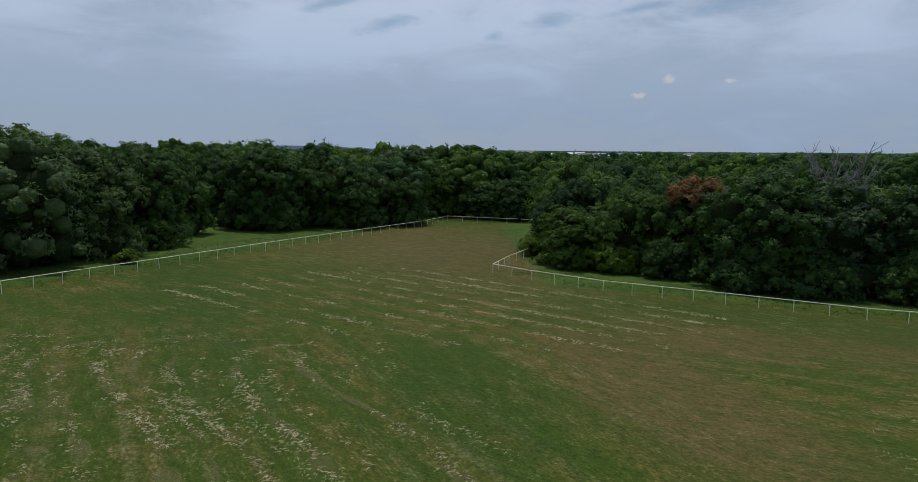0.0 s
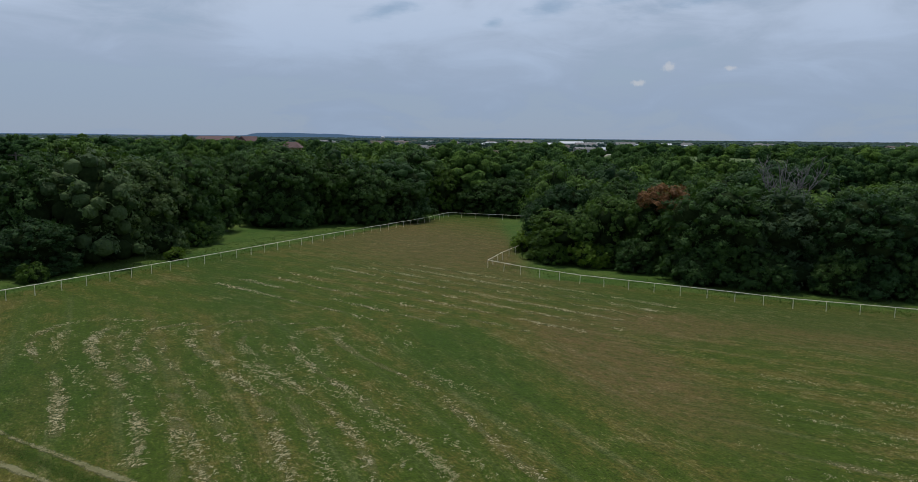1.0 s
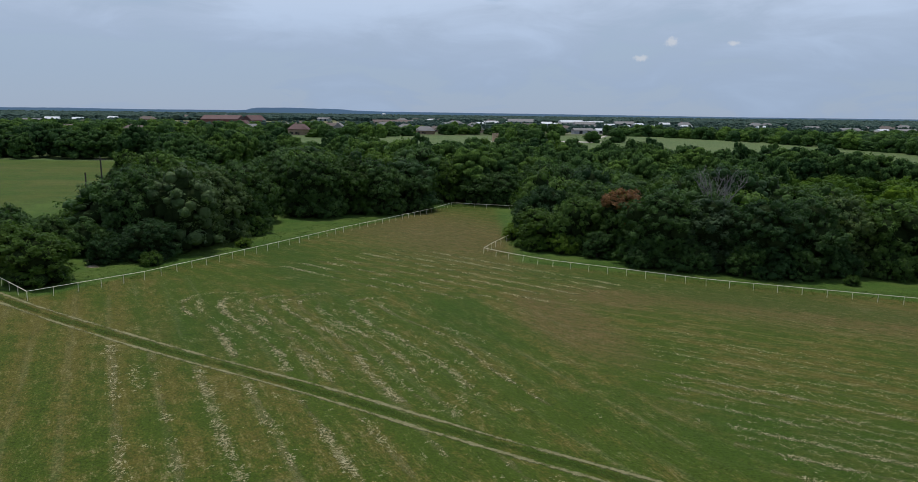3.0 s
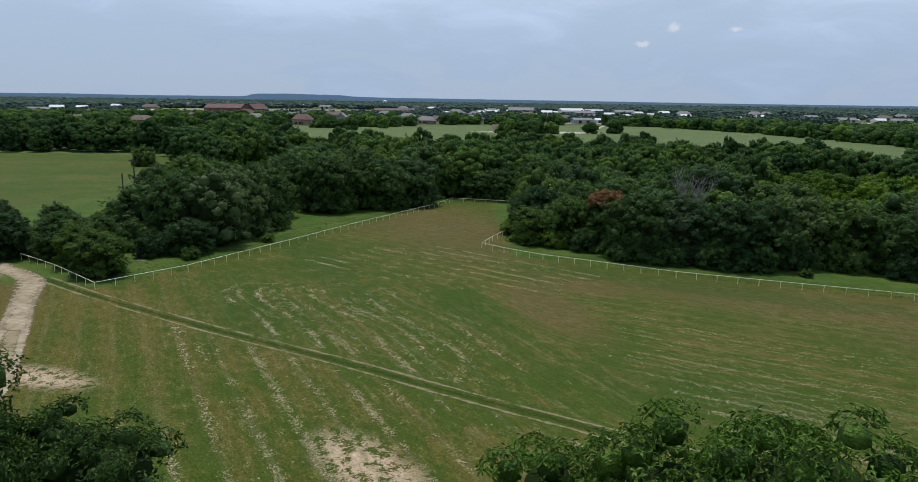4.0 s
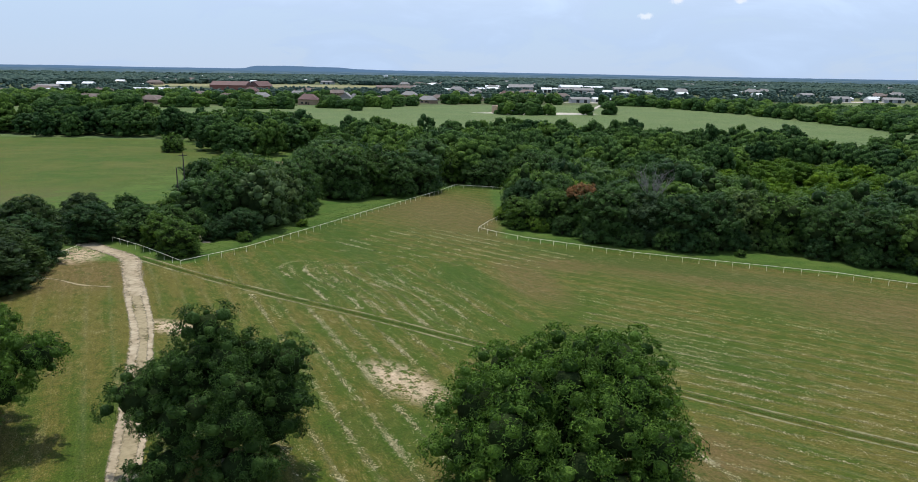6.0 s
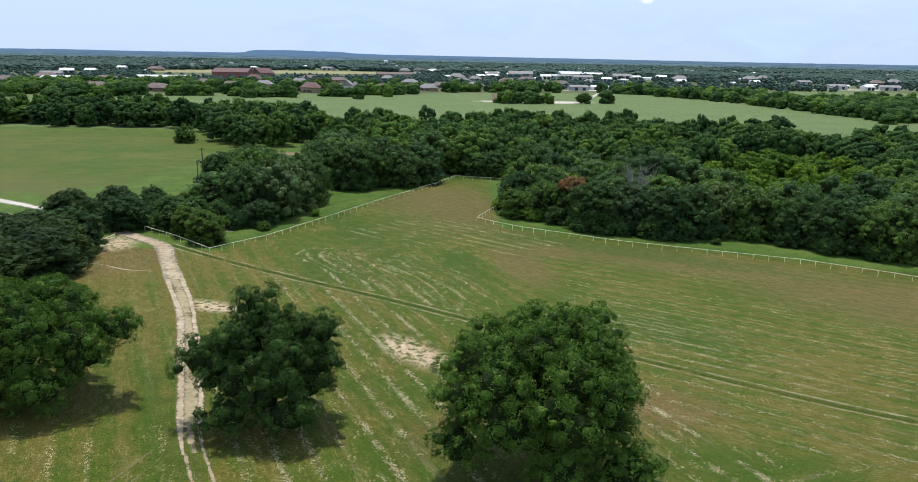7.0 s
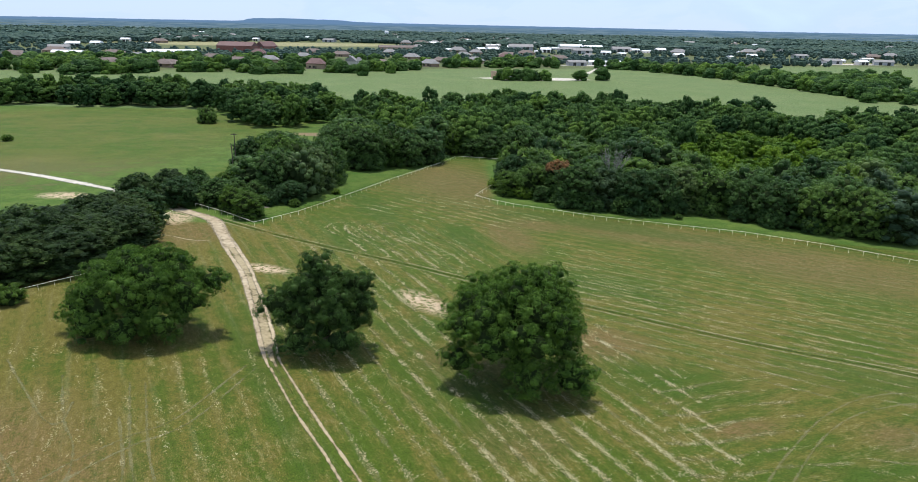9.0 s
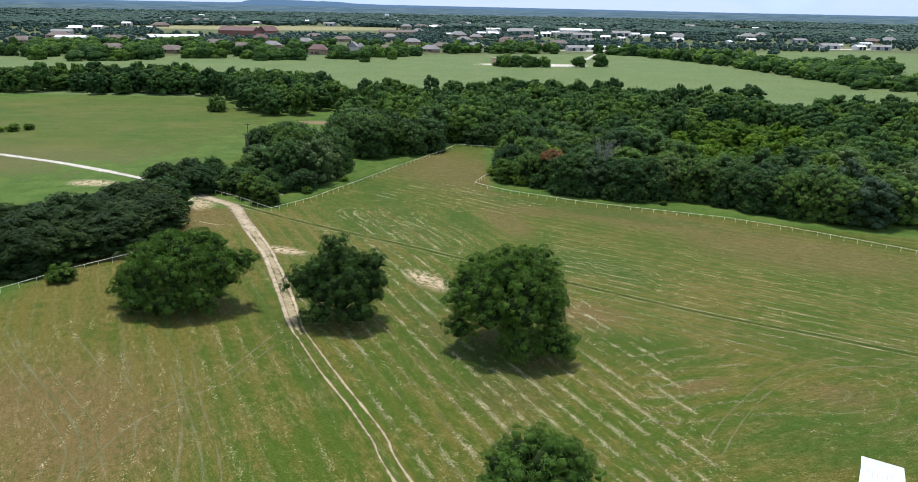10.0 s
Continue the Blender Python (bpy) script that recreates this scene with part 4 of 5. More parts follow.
def far_woods(name, spots, mat, bough, each, length, seed, label, mass=None, count=7, low=0.2):
    """Many tree crowns too far to tell apart, as one mass; "tone" tells the trees apart."""
    rng = random.Random(seed)
    protos = []
    for i in range(6):
        at, radius, way = boughs(dome(1.0, 2.0, seed + i, count, 3), bough, seed + i, 0.75, low, -0.25)
        kv, kf = knobs(at, radius * 0.92, seed + i, 3, 6, 0.16)
        sv, sf = sprays(at, radius, way, each, length, 3, seed + i, False, 0.30)
        protos.append((np.concatenate([kv, sv]), kf + [tuple(c + len(kv) for c in g) for g in sf], len(kf)))
    verts, faces, n, inner, tone = [], [], 0, [], []
    for x, y, r, h, _ in spots:
        v, f, m = protos[rng.randrange(6)]
        inner += [1] * m + [0] * (len(f) - m)
        a = rng.uniform(0, 6.3)
        w = np.stack([(v[:, 0] * math.cos(a) - v[:, 1] * math.sin(a)) * r + x, (v[:, 0] * math.sin(a) + v[:, 1] * math.cos(a)) * r + y, v[:, 2] * h / 2 + float(ground_z(x, y)) - 0.1], 1)
        verts.append(w)
        tone.append(np.full(len(w), rng.random(), dtype=np.float32))
        faces += [tuple(i + n for i in c) for c in f]
        n += len(w)
    me = bpy.data.meshes.new(name)
    me.from_pydata(np.concatenate(verts).tolist(), [], faces)
    me.attributes.new("tone", "FLOAT", "POINT").data.foreach_set("value", np.concatenate(tone))
    me.materials.append(mat)
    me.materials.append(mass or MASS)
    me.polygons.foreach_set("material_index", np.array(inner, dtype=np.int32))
    me.polygons.foreach_set("use_smooth", np.array(inner, dtype=bool))
    return tagged(new(name, me), label, "woods", kind="stuff")


far_woods("woods", [s for s in far_spots if not s[4]], LEAF, 0.245, 3, 0.085, 101, "dense dark green oak woods", None, 5)
far_woods("vine_thicket", [s for s in far_spots if s[4]], LEAF_LIME, 0.30, 5, 0.12, 131, "bright green vine-covered thicket in a clearing", MASS_LIME, 4)

# the models that the copies were taken from leave the scene
for t in KINDS + PLAIN + [BROWN]:
    for o in (*t.children_recursive, t):
        bpy.data.objects.remove(o)


# ---- the land beyond the woods ----
ROOF_BROWN = plain("brown_shingles", (0.13, 0.10, 0.088), (0.20, 0.16, 0.14), 2.0, 0.9)
ROOF_GREY = plain("grey_shingles", (0.19, 0.185, 0.18), (0.28, 0.27, 0.26), 2.0, 0.9)
ROOF_RED = plain("maroon_roof", (0.095, 0.045, 0.042), (0.14, 0.07, 0.065), 1.0, 0.7)
ROOF_WHITE = plain("white_metal_roof", (0.60, 0.62, 0.64), (0.74, 0.75, 0.76), 0.4, 0.4, 0.0, 0.5, 0.05)
BRICK = plain("tan_brick", (0.26, 0.18, 0.13), (0.38, 0.29, 0.21), 3.0, 0.9)
RED_BRICK = plain("red_brick", (0.17, 0.07, 0.055), (0.23, 0.105, 0.085), 3.0, 0.9)
SIDING = plain("pale_siding", (0.48, 0.46, 0.42), (0.60, 0.58, 0.54), 1.0, 0.7)
GREY_SIDING = plain("grey_siding", (0.28, 0.29, 0.30), (0.38, 0.39, 0.40), 1.0, 0.6)
PANE = plain("dark_window", (0.02, 0.025, 0.03), (0.04, 0.045, 0.05), 1.0, 0.1, 0.0, 0.6, 0.0)


def box(x0, y0, z0, x1, y1, z1):
    v = [(x, y, z) for z in (z0, z1) for y in (y0, y1) for x in (x0, x1)]
    return v, [(0, 2, 3, 1), (4, 5, 7, 6), (0, 1, 5, 4), (2, 6, 7, 3), (0, 4, 6, 2), (1, 3, 7, 5)]


def pitched(w, d, z, rise, hip, over=0.6, thick=0.25):
    """A hipped (hip > 0) or gabled roof with eaves and thickness."""
    w, d = w / 2 + over, d / 2 + over
    r = max(w - hip, 0.01)
    top = [(-w, -d, z), (w, -d, z), (w, d, z), (-w, d, z), (-r, 0, z + rise), (r, 0, z + rise)]
    low = [(x, y, q - thick) for x, y, q in top[:4]]
    v = top + low
    f = [(0, 1, 5, 4), (1, 2, 5), (2, 3, 4, 5), (3, 0, 4), (6, 7, 1, 0), (7, 8, 2, 1), (8, 9, 3, 2), (9, 6, 0, 3), (9, 8, 7, 6)]
    return v, f


def make_house(label, w, d, h, rise, roof, wall, hip=None, wing=True, category="house", group="houses beyond the hayfield"):
    house = tagged(new("house"), label, category, group)
    hip = d / 2 if hip is None else hip
    part("wall", box(-w / 2, -d / 2, -0.3, w / 2, d / 2, h), wall, house)
    if hip < 0.5:
        ends = joined([([(s * w / 2, -d / 2, h), (s * w / 2, d / 2, h), (s * w / 2, 0, h + rise * 0.92), (s * (w / 2 - 0.3), -d / 2, h), (s * (w / 2 - 0.3), d / 2, h), (s * (w / 2 - 0.3), 0, h + rise * 0.92)], [(0, 1, 2), (3, 5, 4), (0, 2, 5, 3), (1, 4, 5, 2), (0, 3, 4, 1)]) for s in (-1, 1)])
        part("gable", ends, wall, house)
    part("roof", pitched(w, d, h + 0.02, rise, hip), roof, house)
    if wing:
        v, f = box(w * 0.05, -d / 2 - 4.0, -0.3, w * 0.45, -d / 2 + 1, h)
        part("wing", (v, f), wall, house)
        v, f = pitched(6.0, w * 0.40, h + 0.03, rise * 0.75, w * 0.2)
        v = [(w * 0.25 - y, -d / 2 - 1.6 + x, z) for x, y, z in v]
        part("wing_roof", (v, f), roof, house)
        part("chimney", box(-w * 0.2, 0.5, h, -w * 0.2 + 1.0, 1.6, h + rise + 0.9), wall, house)
    for i, x in enumerate((-0.36, -0.16)):
        pane = part("window", box(w * x, -d / 2 - 0.06, 0.9, w * x + 1.8, -d / 2 + 0.1, 2.3), PANE, house)
    part("door", box(-w * 0.03, -d / 2 - 0.06, 0.0, -w * 0.03 + 1.1, -d / 2 + 0.1, 2.1), BARK, house)
    return house


def make_shed_building(label, w, d, h, rise, roof, wall, doors=2, category="building"):
    b = tagged(new("metal_building"), label, category, "large buildings beyond the hayfield")
    part("wall", box(-w / 2, -d / 2, -0.3, w / 2, d / 2, h), wall, b)
    ends = joined([([(s * w / 2, -d / 2, h), (s * w / 2, d / 2, h), (s * w / 2, 0, h + rise * 0.92), (s * (w / 2 - 0.3), -d / 2, h), (s * (w / 2 - 0.3), d / 2, h), (s * (w / 2 - 0.3), 0, h + rise * 0.92)], [(0, 1, 2), (3, 5, 4), (0, 2, 5, 3), (1, 4, 5, 2), (0, 3, 4, 1)]) for s in (-1, 1)])
    part("gable", ends, wall, b)
    part("roof", pitched(w, d, h + 0.02, rise, 0.0, 0.4), roof, b)
    for i in range(doors):
        x = -w / 2 + w * (i + 0.6) / (doors + 0.4)
        part("door", box(x, -d / 2 - 0.06, 0, x + 3.2, -d / 2 + 0.1, 3.2), PANE, b)
    return b


def settle(ob, x, y, turn=0.0, s=1.0):
    ob.matrix_basis = pose(x, y, float(ground_z(x, y)), 0, 0, turn) @ Matrix.Diagonal((s, s, s, 1))
    return ob


def place_copy(ob, x, y, turn, s=1.0):
    return copy_thing(ob, pose(x, y, float(ground_z(x, y)), 0, 0, turn) @ Matrix.Diagonal((s, s, s, 1)))


def make_town():
    tall = settle(make_house("two-storey brick house with a maroon hipped roof", 17, 10, 4.6, 4.4, ROOF_RED, BRICK), -131, 550, 8)
    low = settle(make_house("long low brick house with a brown hipped roof", 24, 13, 3.0, 3.6, ROOF_BROWN, BRICK), -258, 536, -12)
    grey = settle(make_house("brick house with a grey hipped roof among trees", 18, 11, 3.2, 3.8, ROOF_GREY, BRICK), -32, 618, 5)
    pale = settle(make_house("pale house with a steep gabled roof", 12, 10, 5.0, 4.6, ROOF_GREY, SIDING, 0.0), -106, 596, 90)
    for ob, x, y, turn, s in ((low, -316, 546, 20, 1.0), (low, -217, 606, -5, 1.0), (grey, -196, 640, 10, 1.0), (low, -83, 625, 0, 0.9), (grey, 14, 700, 15, 1.0), (tall, 52, 785, -5, 0.9), (low, 88, 735, 12, 0.9), (grey, -180, 725, 0, 1.0), (low, -262, 665, 8, 1.0), (grey, -60, 765, -10, 1.0), (low, -150, 805, 14, 1.0),
                              (grey, 2, 855, 0, 1.0), (low, 120, 805, -8, 1.0), (low, -22, 695, 4, 0.9), (grey, -335, 650, 15, 1.0), (low, -384, 705, 0, 1.1), (low, 62, 885, 9, 1.0), (grey, -100, 905, 2, 1.0), (low, -455, 640, 12, 1.1), (tall, -240, 760, 0, 1.0), (grey, 170, 880, 0, 1.0), (low, -480, 760, 20, 1.1), (grey, 20, 960, 5, 1.0), (low, -200, 880, 0, 1.0), (low, 95, 980, 0, 1.0)):
        place_copy(ob, x, y, turn, s)
    for i in range(9):
        place_copy(low if i % 2 else grey, -118 + 27 * i + (i % 3) * 3, 1440 + 14 * i, 6 * (i % 3), 1.25)
    settle(make_shed_building("long white metal-roofed hall", 56, 16, 4.6, 3.0, ROOF_WHITE, SIDING, 4), -335, 738, 20)
    settle(make_shed_building("white metal shed beside a dry field", 32, 13, 3.8, 2.2, ROOF_WHITE, SIDING, 2), -436, 705, 5)
    settle(make_shed_building("red brick school with a maroon roof", 48, 26, 8.5, 5.0, ROOF_RED, RED_BRICK, 3), -303, 885, -4)
    settle(make_shed_building("red brick school wing with a steep roof", 26, 18, 7.0, 6.5, ROOF_RED, RED_BRICK, 2), -275, 925, 60)
    settle(make_shed_building("pinkish brick apartment block", 56, 14, 6.0, 3.0, ROOF_BROWN, BRICK, 4), -100, 1020, 14)
    white = settle(make_shed_building("large white metal barn", 44, 22, 6.0, 4.0, ROOF_WHITE, SIDING, 3), 205, 1290, 12)
    grey_shed = settle(make_shed_building("low grey metal workshop", 20, 12, 3.6, 2.2, ROOF_GREY, GREY_SIDING, 2), 124, 690, 8)
    small = settle(make_shed_building("white metal workshop beside a gravel road", 11, 9, 3.4, 2.0, ROOF_WHITE, SIDING, 2), 146, 708, 6)
    for ob, x, y, turn, s in ((white, 168, 1250, 8, 0.5), (white, 256, 1335, 0, 0.8), (small, 165, 722, -10, 0.8), (small, 178, 735, 30, 0.75), (white, 325, 1190, 10, 0.4), (white, 395, 1228, 0, 0.4), (small, 300, 1170, 15, 1.3), (small, 352, 1200, 0, 1.5), (grey_shed, 280, 1190, 0, 1.6),
                              (white, 520, 910, 15, 0.45), (small, 514, 838, 10, 1.2), (small, 545, 846, -10, 1.2), (grey_shed, 480, 850, 5, 1.2), (small, 388, 958, 40, 0.9), (white, 610, 1000, 0, 0.4), (small, 440, 1010, 0, 1.2), (white, 60, 1350, 0, 0.6), (small, -60, 1400, 0, 1.4), (small, -620, 1250, 5, 1.4), (grey_shed, 100, 1150, 0, 2.0), (small, -560, 1020, 0, 1.4), (small, 30, 1090, 20, 1.2), (small, -20, 1040, 0, 1.0), (grey_shed, 190, 1060, 0, 1.5), (small, 240, 1000, 30, 1.0), (small, 90, 1250, 0, 1.2)):
        place_copy(ob, x, y, turn, s)
    rng = random.Random(61)
    for i in range(110):
        a, d = rng.uniform(-0.56, 0.58), rng.uniform(950, 2500)
        ob = rng.choice((small, small, white, grey_shed, grey_shed, low, grey, grey))
        if -0.42 < a < -0.08 and d < 1500:
            d += 500
        place_copy(ob, d * math.sin(a), d * math.cos(a), rng.uniform(-25, 25), rng.uniform(0.8, 1.3) * (1.2 if ob is small else 0.38 if ob is white else 1.1))
    tank = tagged(new("storage_tank"), "tan cylindrical storage tank on a dirt pad", "tank")
    part("wall", tube((0, 0, 0), (0, 0, 5.0), 3.2, 24), plain("tan_tank", (0.40, 0.28, 0.18), (0.48, 0.36, 0.24), 1.0, 0.6), tank)
    part("lid", tube((0, 0, 5.0), (0, 0, 5.35), 3.35, 24), BRICK, tank)
    settle(tank, 26, 472)
    settle(make_shed_building("low grey shed beside a pond", 18, 9, 2.6, 1.2, ROOF_GREY, GREY_SIDING, 2), 46, 486, 3)
    tower = tagged(new("water_tower"), "white standpipe water tower on the horizon", "water tower")
    part("shell", tube((0, 0, 0), (0, 0, 15), 7, 20), ROOF_WHITE, tower)
    part("cap", ball((0, 0, 15), (7, 7, 2.5), random.Random(1), 6, 16, 0.0), ROOF_WHITE, tower)
    settle(tower, -262, 2450)


make_town()


def hayfield(x, y):
    """The mown hayfields, pads and yards that stay clear of trees."""
    if inside([(-460, 300), (-360, 385), (-250, 440), (-232, 490), (-205, 530), (-165, 462), (-75, 520), (5, 600), (60, 610), (125, 640), (176, 612), (236, 470), (262, 335), (330, 240), (160, 225), (60, 250), (-80, 262)], x, y):
        return True
    if inside([(360, 730), (300, 560), (360, 480), (620, 420), (900, 700), (560, 800)], x, y):
        return True
    e = ((x + 360) / 290, (y - 1290 - 0.35 * (x + 360)) / 150)
    if e[0] ** 2 + e[1] ** 2 < 1:
        return True
    if ((x + 440) / 60) ** 2 + ((y - 690) / 45) ** 2 < 1 or ((x - 250) / 40) ** 2 + ((y - 690) / 60) ** 2 < 1:
        return True
    if ((x - 800) / 260) ** 2 + ((y - 1800) / 160) ** 2 < 1 or ((x - 420) / 160) ** 2 + ((y - 880) / 25) ** 2 < 1:
        return True
    return False


HOUSES = [(o.matrix_basis.translation.x, o.matrix_basis.translation.y, 12 if o.name.startswith("house") else 22) for o in scene.objects if o.parent is None and o.name.split(".")[0] in ("house", "metal_building")]


def blocks(x, y):
    """In front of a house, on the camera's line of sight to it, where trees are left out."""
    for p, q, w in HOUSES:
        if -14 < q - y < 62 and abs(x - p - (y - q) * p / (q + 100)) < w:
            return True
    return False


def far_trees():
    rng = random.Random(17)
    near, far = [], []
    # single trees and hedges round the hayfield
    for x, y in ((34, 452), (43, 456), (50, 455), (56, 458), (64, 456), (92, 463), (30, 456), (111, 470), (-78, 470), (-60, 505), (-221, 474), (-210, 477), (-198, 481), (-247, 470)):
        near.append((x, y, rng.uniform(3.2, 4.8), rng.uniform(6, 9), 0))
    for (x0, y0), (x1, y1), n, wide in (((180, 615), (232, 500), 26, 14), ((232, 500), (262, 340), 60, 16), ((262, 340), (330, 250), 50, 22), ((-160, 470), (-132, 475), 13, 8), ((-112, 498), (-82, 492), 9, 6), ((-78, 520), (-30, 560), 18, 10), ((-20, 602), (70, 640), 18, 10), ((150, 626), (178, 614), 10, 6), ((-430, 470), (-250, 450), 40, 22), ((-400, 560), (-270, 500), 34, 24), ((262, 345), (420, 330), 24, 14)):
        for i in range(n):
            u = rng.random()
            q = (x0 + (x1 - x0) * u + rng.gauss(0, wide / 2), y0 + (y1 - y0) * u + abs(rng.gauss(0, wide / 2)))
            if not blocks(*q):
                near.append((*q, rng.uniform(2.8, 5.2), rng.uniform(4.5, 8.5), 0))
    cells = {}
    for _ in range(15000):
        d = 330 + 1150 * rng.random() ** 0.75
        a = rng.uniform(-0.64, 0.64)
        x, y = d * math.sin(a), d * math.cos(a)
        if hayfield(x, y) or (y < 520 and abs(x) < 150) or y < 300:
            continue
        if blocks(x, y) or (-0.46 < x / y < -0.10 and d > 980):
            continue
        thick = noise.noise(Vector((x * 0.007, y * 0.007, 0.3)))
        if thick < 0.03 and rng.random() < 0.85:
            continue
        gap = 8.5
        c = (int(x // gap), int(y // gap))
        if c in cells:
            continue
        cells[c] = 1
        (near if d < 700 else far).append((x, y, rng.uniform(3.0, 5.6), rng.uniform(5, 9.5), 0))
    return near, far[:5200]


NEAR_FAR, FAR_FAR = far_trees()
far_woods("hedgerow_trees", NEAR_FAR, LEAF, 0.68, 2, 0.22, 151, "green trees and hedges round the far hayfield", None, 3)


def town_trees():
    """Crowns among the far houses: a few lumps each."""
    rng = random.Random(23)
    protos = []
    for i in range(6):
        protos.append(joined([ball((rng.uniform(-0.5, 0.5), rng.uniform(-0.5, 0.5), z), (q, q, q * 0.9), rng, 3, 6, 0.2) for z, q in ((0.75, 0.72), (0.9, 0.62), (1.4, 0.55))]))
    verts, faces, n = [], [], 0
    for x, y, r, h, _ in FAR_FAR:
        v, f = protos[rng.randrange(6)]
        v = np.array(v)
        w = np.stack([v[:, 0] * r + x, v[:, 1] * r + y, v[:, 2] * h / 2 + float(ground_z(x, y)) - 0.3], 1)
        verts.append(w)
        faces += [tuple(i + n for i in c) for c in f]
        n += len(w)
    me = bpy.data.meshes.new("town_trees")
    me.from_pydata(np.concatenate(verts).tolist(), [], faces)
    me.materials.append(HAZED_CANOPY)
    tagged(new("town_trees", me), "dark green trees among the distant houses", "trees", kind="stuff")


def canopy_material():
    m, k = material("hazed_canopy")
    p = k.place()
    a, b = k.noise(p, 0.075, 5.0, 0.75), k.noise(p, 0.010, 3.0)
    # lit crowns and dark gaps painted as mottle, haze as a blue cast
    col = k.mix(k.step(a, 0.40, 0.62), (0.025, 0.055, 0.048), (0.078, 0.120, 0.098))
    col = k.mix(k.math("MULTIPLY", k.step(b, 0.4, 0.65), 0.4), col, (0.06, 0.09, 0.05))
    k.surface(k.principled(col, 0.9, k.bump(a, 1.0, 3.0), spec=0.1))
    return m


HAZED_CANOPY = canopy_material()
town_trees()


def distant_woods():
    """Tree crowns from a mile off to the horizon, in clumps and belts with fields, yards and roofs between them."""
    rng = random.Random(29)
    protos = [ball((0, 0, 1.0), (1.0, 1.0, 1.0), rng, 3, 6, 0.35) for _ in range(8)]
    verts, faces, n, got, cells = [], [], 0, 0, {}
    for _ in range(60000):
        d = 1330 * (3300 / 1330) ** rng.random()
        a = rng.uniform(-0.66, 0.66)
        x, y = d * math.sin(a), d * math.cos(a)
        c = (int(x // 11), int(y // 11))
        if c in cells or hayfield(x, y) or blocks(x, y):
            continue
        if noise.noise(Vector((x * 0.006, y * 0.0045, 1.3))) + 0.5 * noise.noise(Vector((x * 0.02, y * 0.015, 2.0))) < -0.02 and rng.random() < 0.9:
            continue
        cells[c] = 1
        v, f = protos[rng.randrange(8)]
        v = np.array(v)
        r, h = rng.uniform(5.5, 10.0), rng.uniform(3.5, 6.5)
        verts.append(np.stack([v[:, 0] * r + x, v[:, 1] * r + y, v[:, 2] * h + float(ground_z(x, y)) - 0.5], 1))
        faces += [tuple(i + n for i in g) for g in f]
        n += len(v)
        got += 1
        if got > 11000:
            break
    ob = part("distant_woods", (np.concatenate(verts).tolist(), faces), HAZED_CANOPY)
    tagged(ob, "dark green woods stretching to the horizon", "woods", kind="stuff")


distant_woods()


def make_backdrop():
    """The blue distance: a level wooded plain, far behind everything, that glows with haze painted in."""
    m, k = material("glowing_haze_plain")
    p = k.place()
    x, y, _ = k.xyz(p)
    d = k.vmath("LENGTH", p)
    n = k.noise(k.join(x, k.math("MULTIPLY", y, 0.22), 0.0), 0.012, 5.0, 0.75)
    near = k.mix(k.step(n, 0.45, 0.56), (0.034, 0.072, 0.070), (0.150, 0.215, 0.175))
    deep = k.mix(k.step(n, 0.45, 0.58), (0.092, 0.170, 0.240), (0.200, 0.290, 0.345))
    # bluer with distance: haze put into the colour of the glow
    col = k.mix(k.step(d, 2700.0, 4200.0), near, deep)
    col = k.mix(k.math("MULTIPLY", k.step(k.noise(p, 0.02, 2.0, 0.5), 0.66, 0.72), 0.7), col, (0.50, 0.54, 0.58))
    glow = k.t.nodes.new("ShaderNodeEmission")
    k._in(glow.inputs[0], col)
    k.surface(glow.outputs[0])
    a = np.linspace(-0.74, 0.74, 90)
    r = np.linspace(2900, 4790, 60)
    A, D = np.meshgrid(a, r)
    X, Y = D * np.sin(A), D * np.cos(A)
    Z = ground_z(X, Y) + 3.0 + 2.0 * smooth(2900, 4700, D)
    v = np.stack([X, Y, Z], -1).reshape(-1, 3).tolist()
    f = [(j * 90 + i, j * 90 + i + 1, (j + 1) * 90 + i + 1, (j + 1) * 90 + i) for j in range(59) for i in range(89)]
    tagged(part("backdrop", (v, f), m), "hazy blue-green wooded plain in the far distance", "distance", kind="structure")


make_backdrop()


# ---- cut straw in windrows ----
STRAW = plain("cut_straw", (0.42, 0.375, 0.21), (0.62, 0.56, 0.35), 3.0, 0.9, bump=0.2)
STRAW_DULL = plain("weathered_straw", (0.25, 0.225, 0.10), (0.40, 0.35, 0.18), 3.0, 0.9, bump=0.2)


def straight(nx, ny, c, s0, s1, step=0.22):
    """A row at distance c across (nx, ny), from s0 to s1 along it."""
    dx, dy = ny, -nx
    n = int(abs(s1 - s0) / step)
    return [(nx * c + dx * (s0 + (s1 - s0) * i / n), ny * c + dy * (s0 + (s1 - s0) * i / n)) for i in range(n + 1)]


def bent(points, step=0.22):
    return [(p.x, p.y) for p in grown([(x, y, 0) for x, y in points], step)]


def trail_y(x):
    return np.interp(x, [p[0] for p in TRAIL], [p[1] for p in TRAIL])


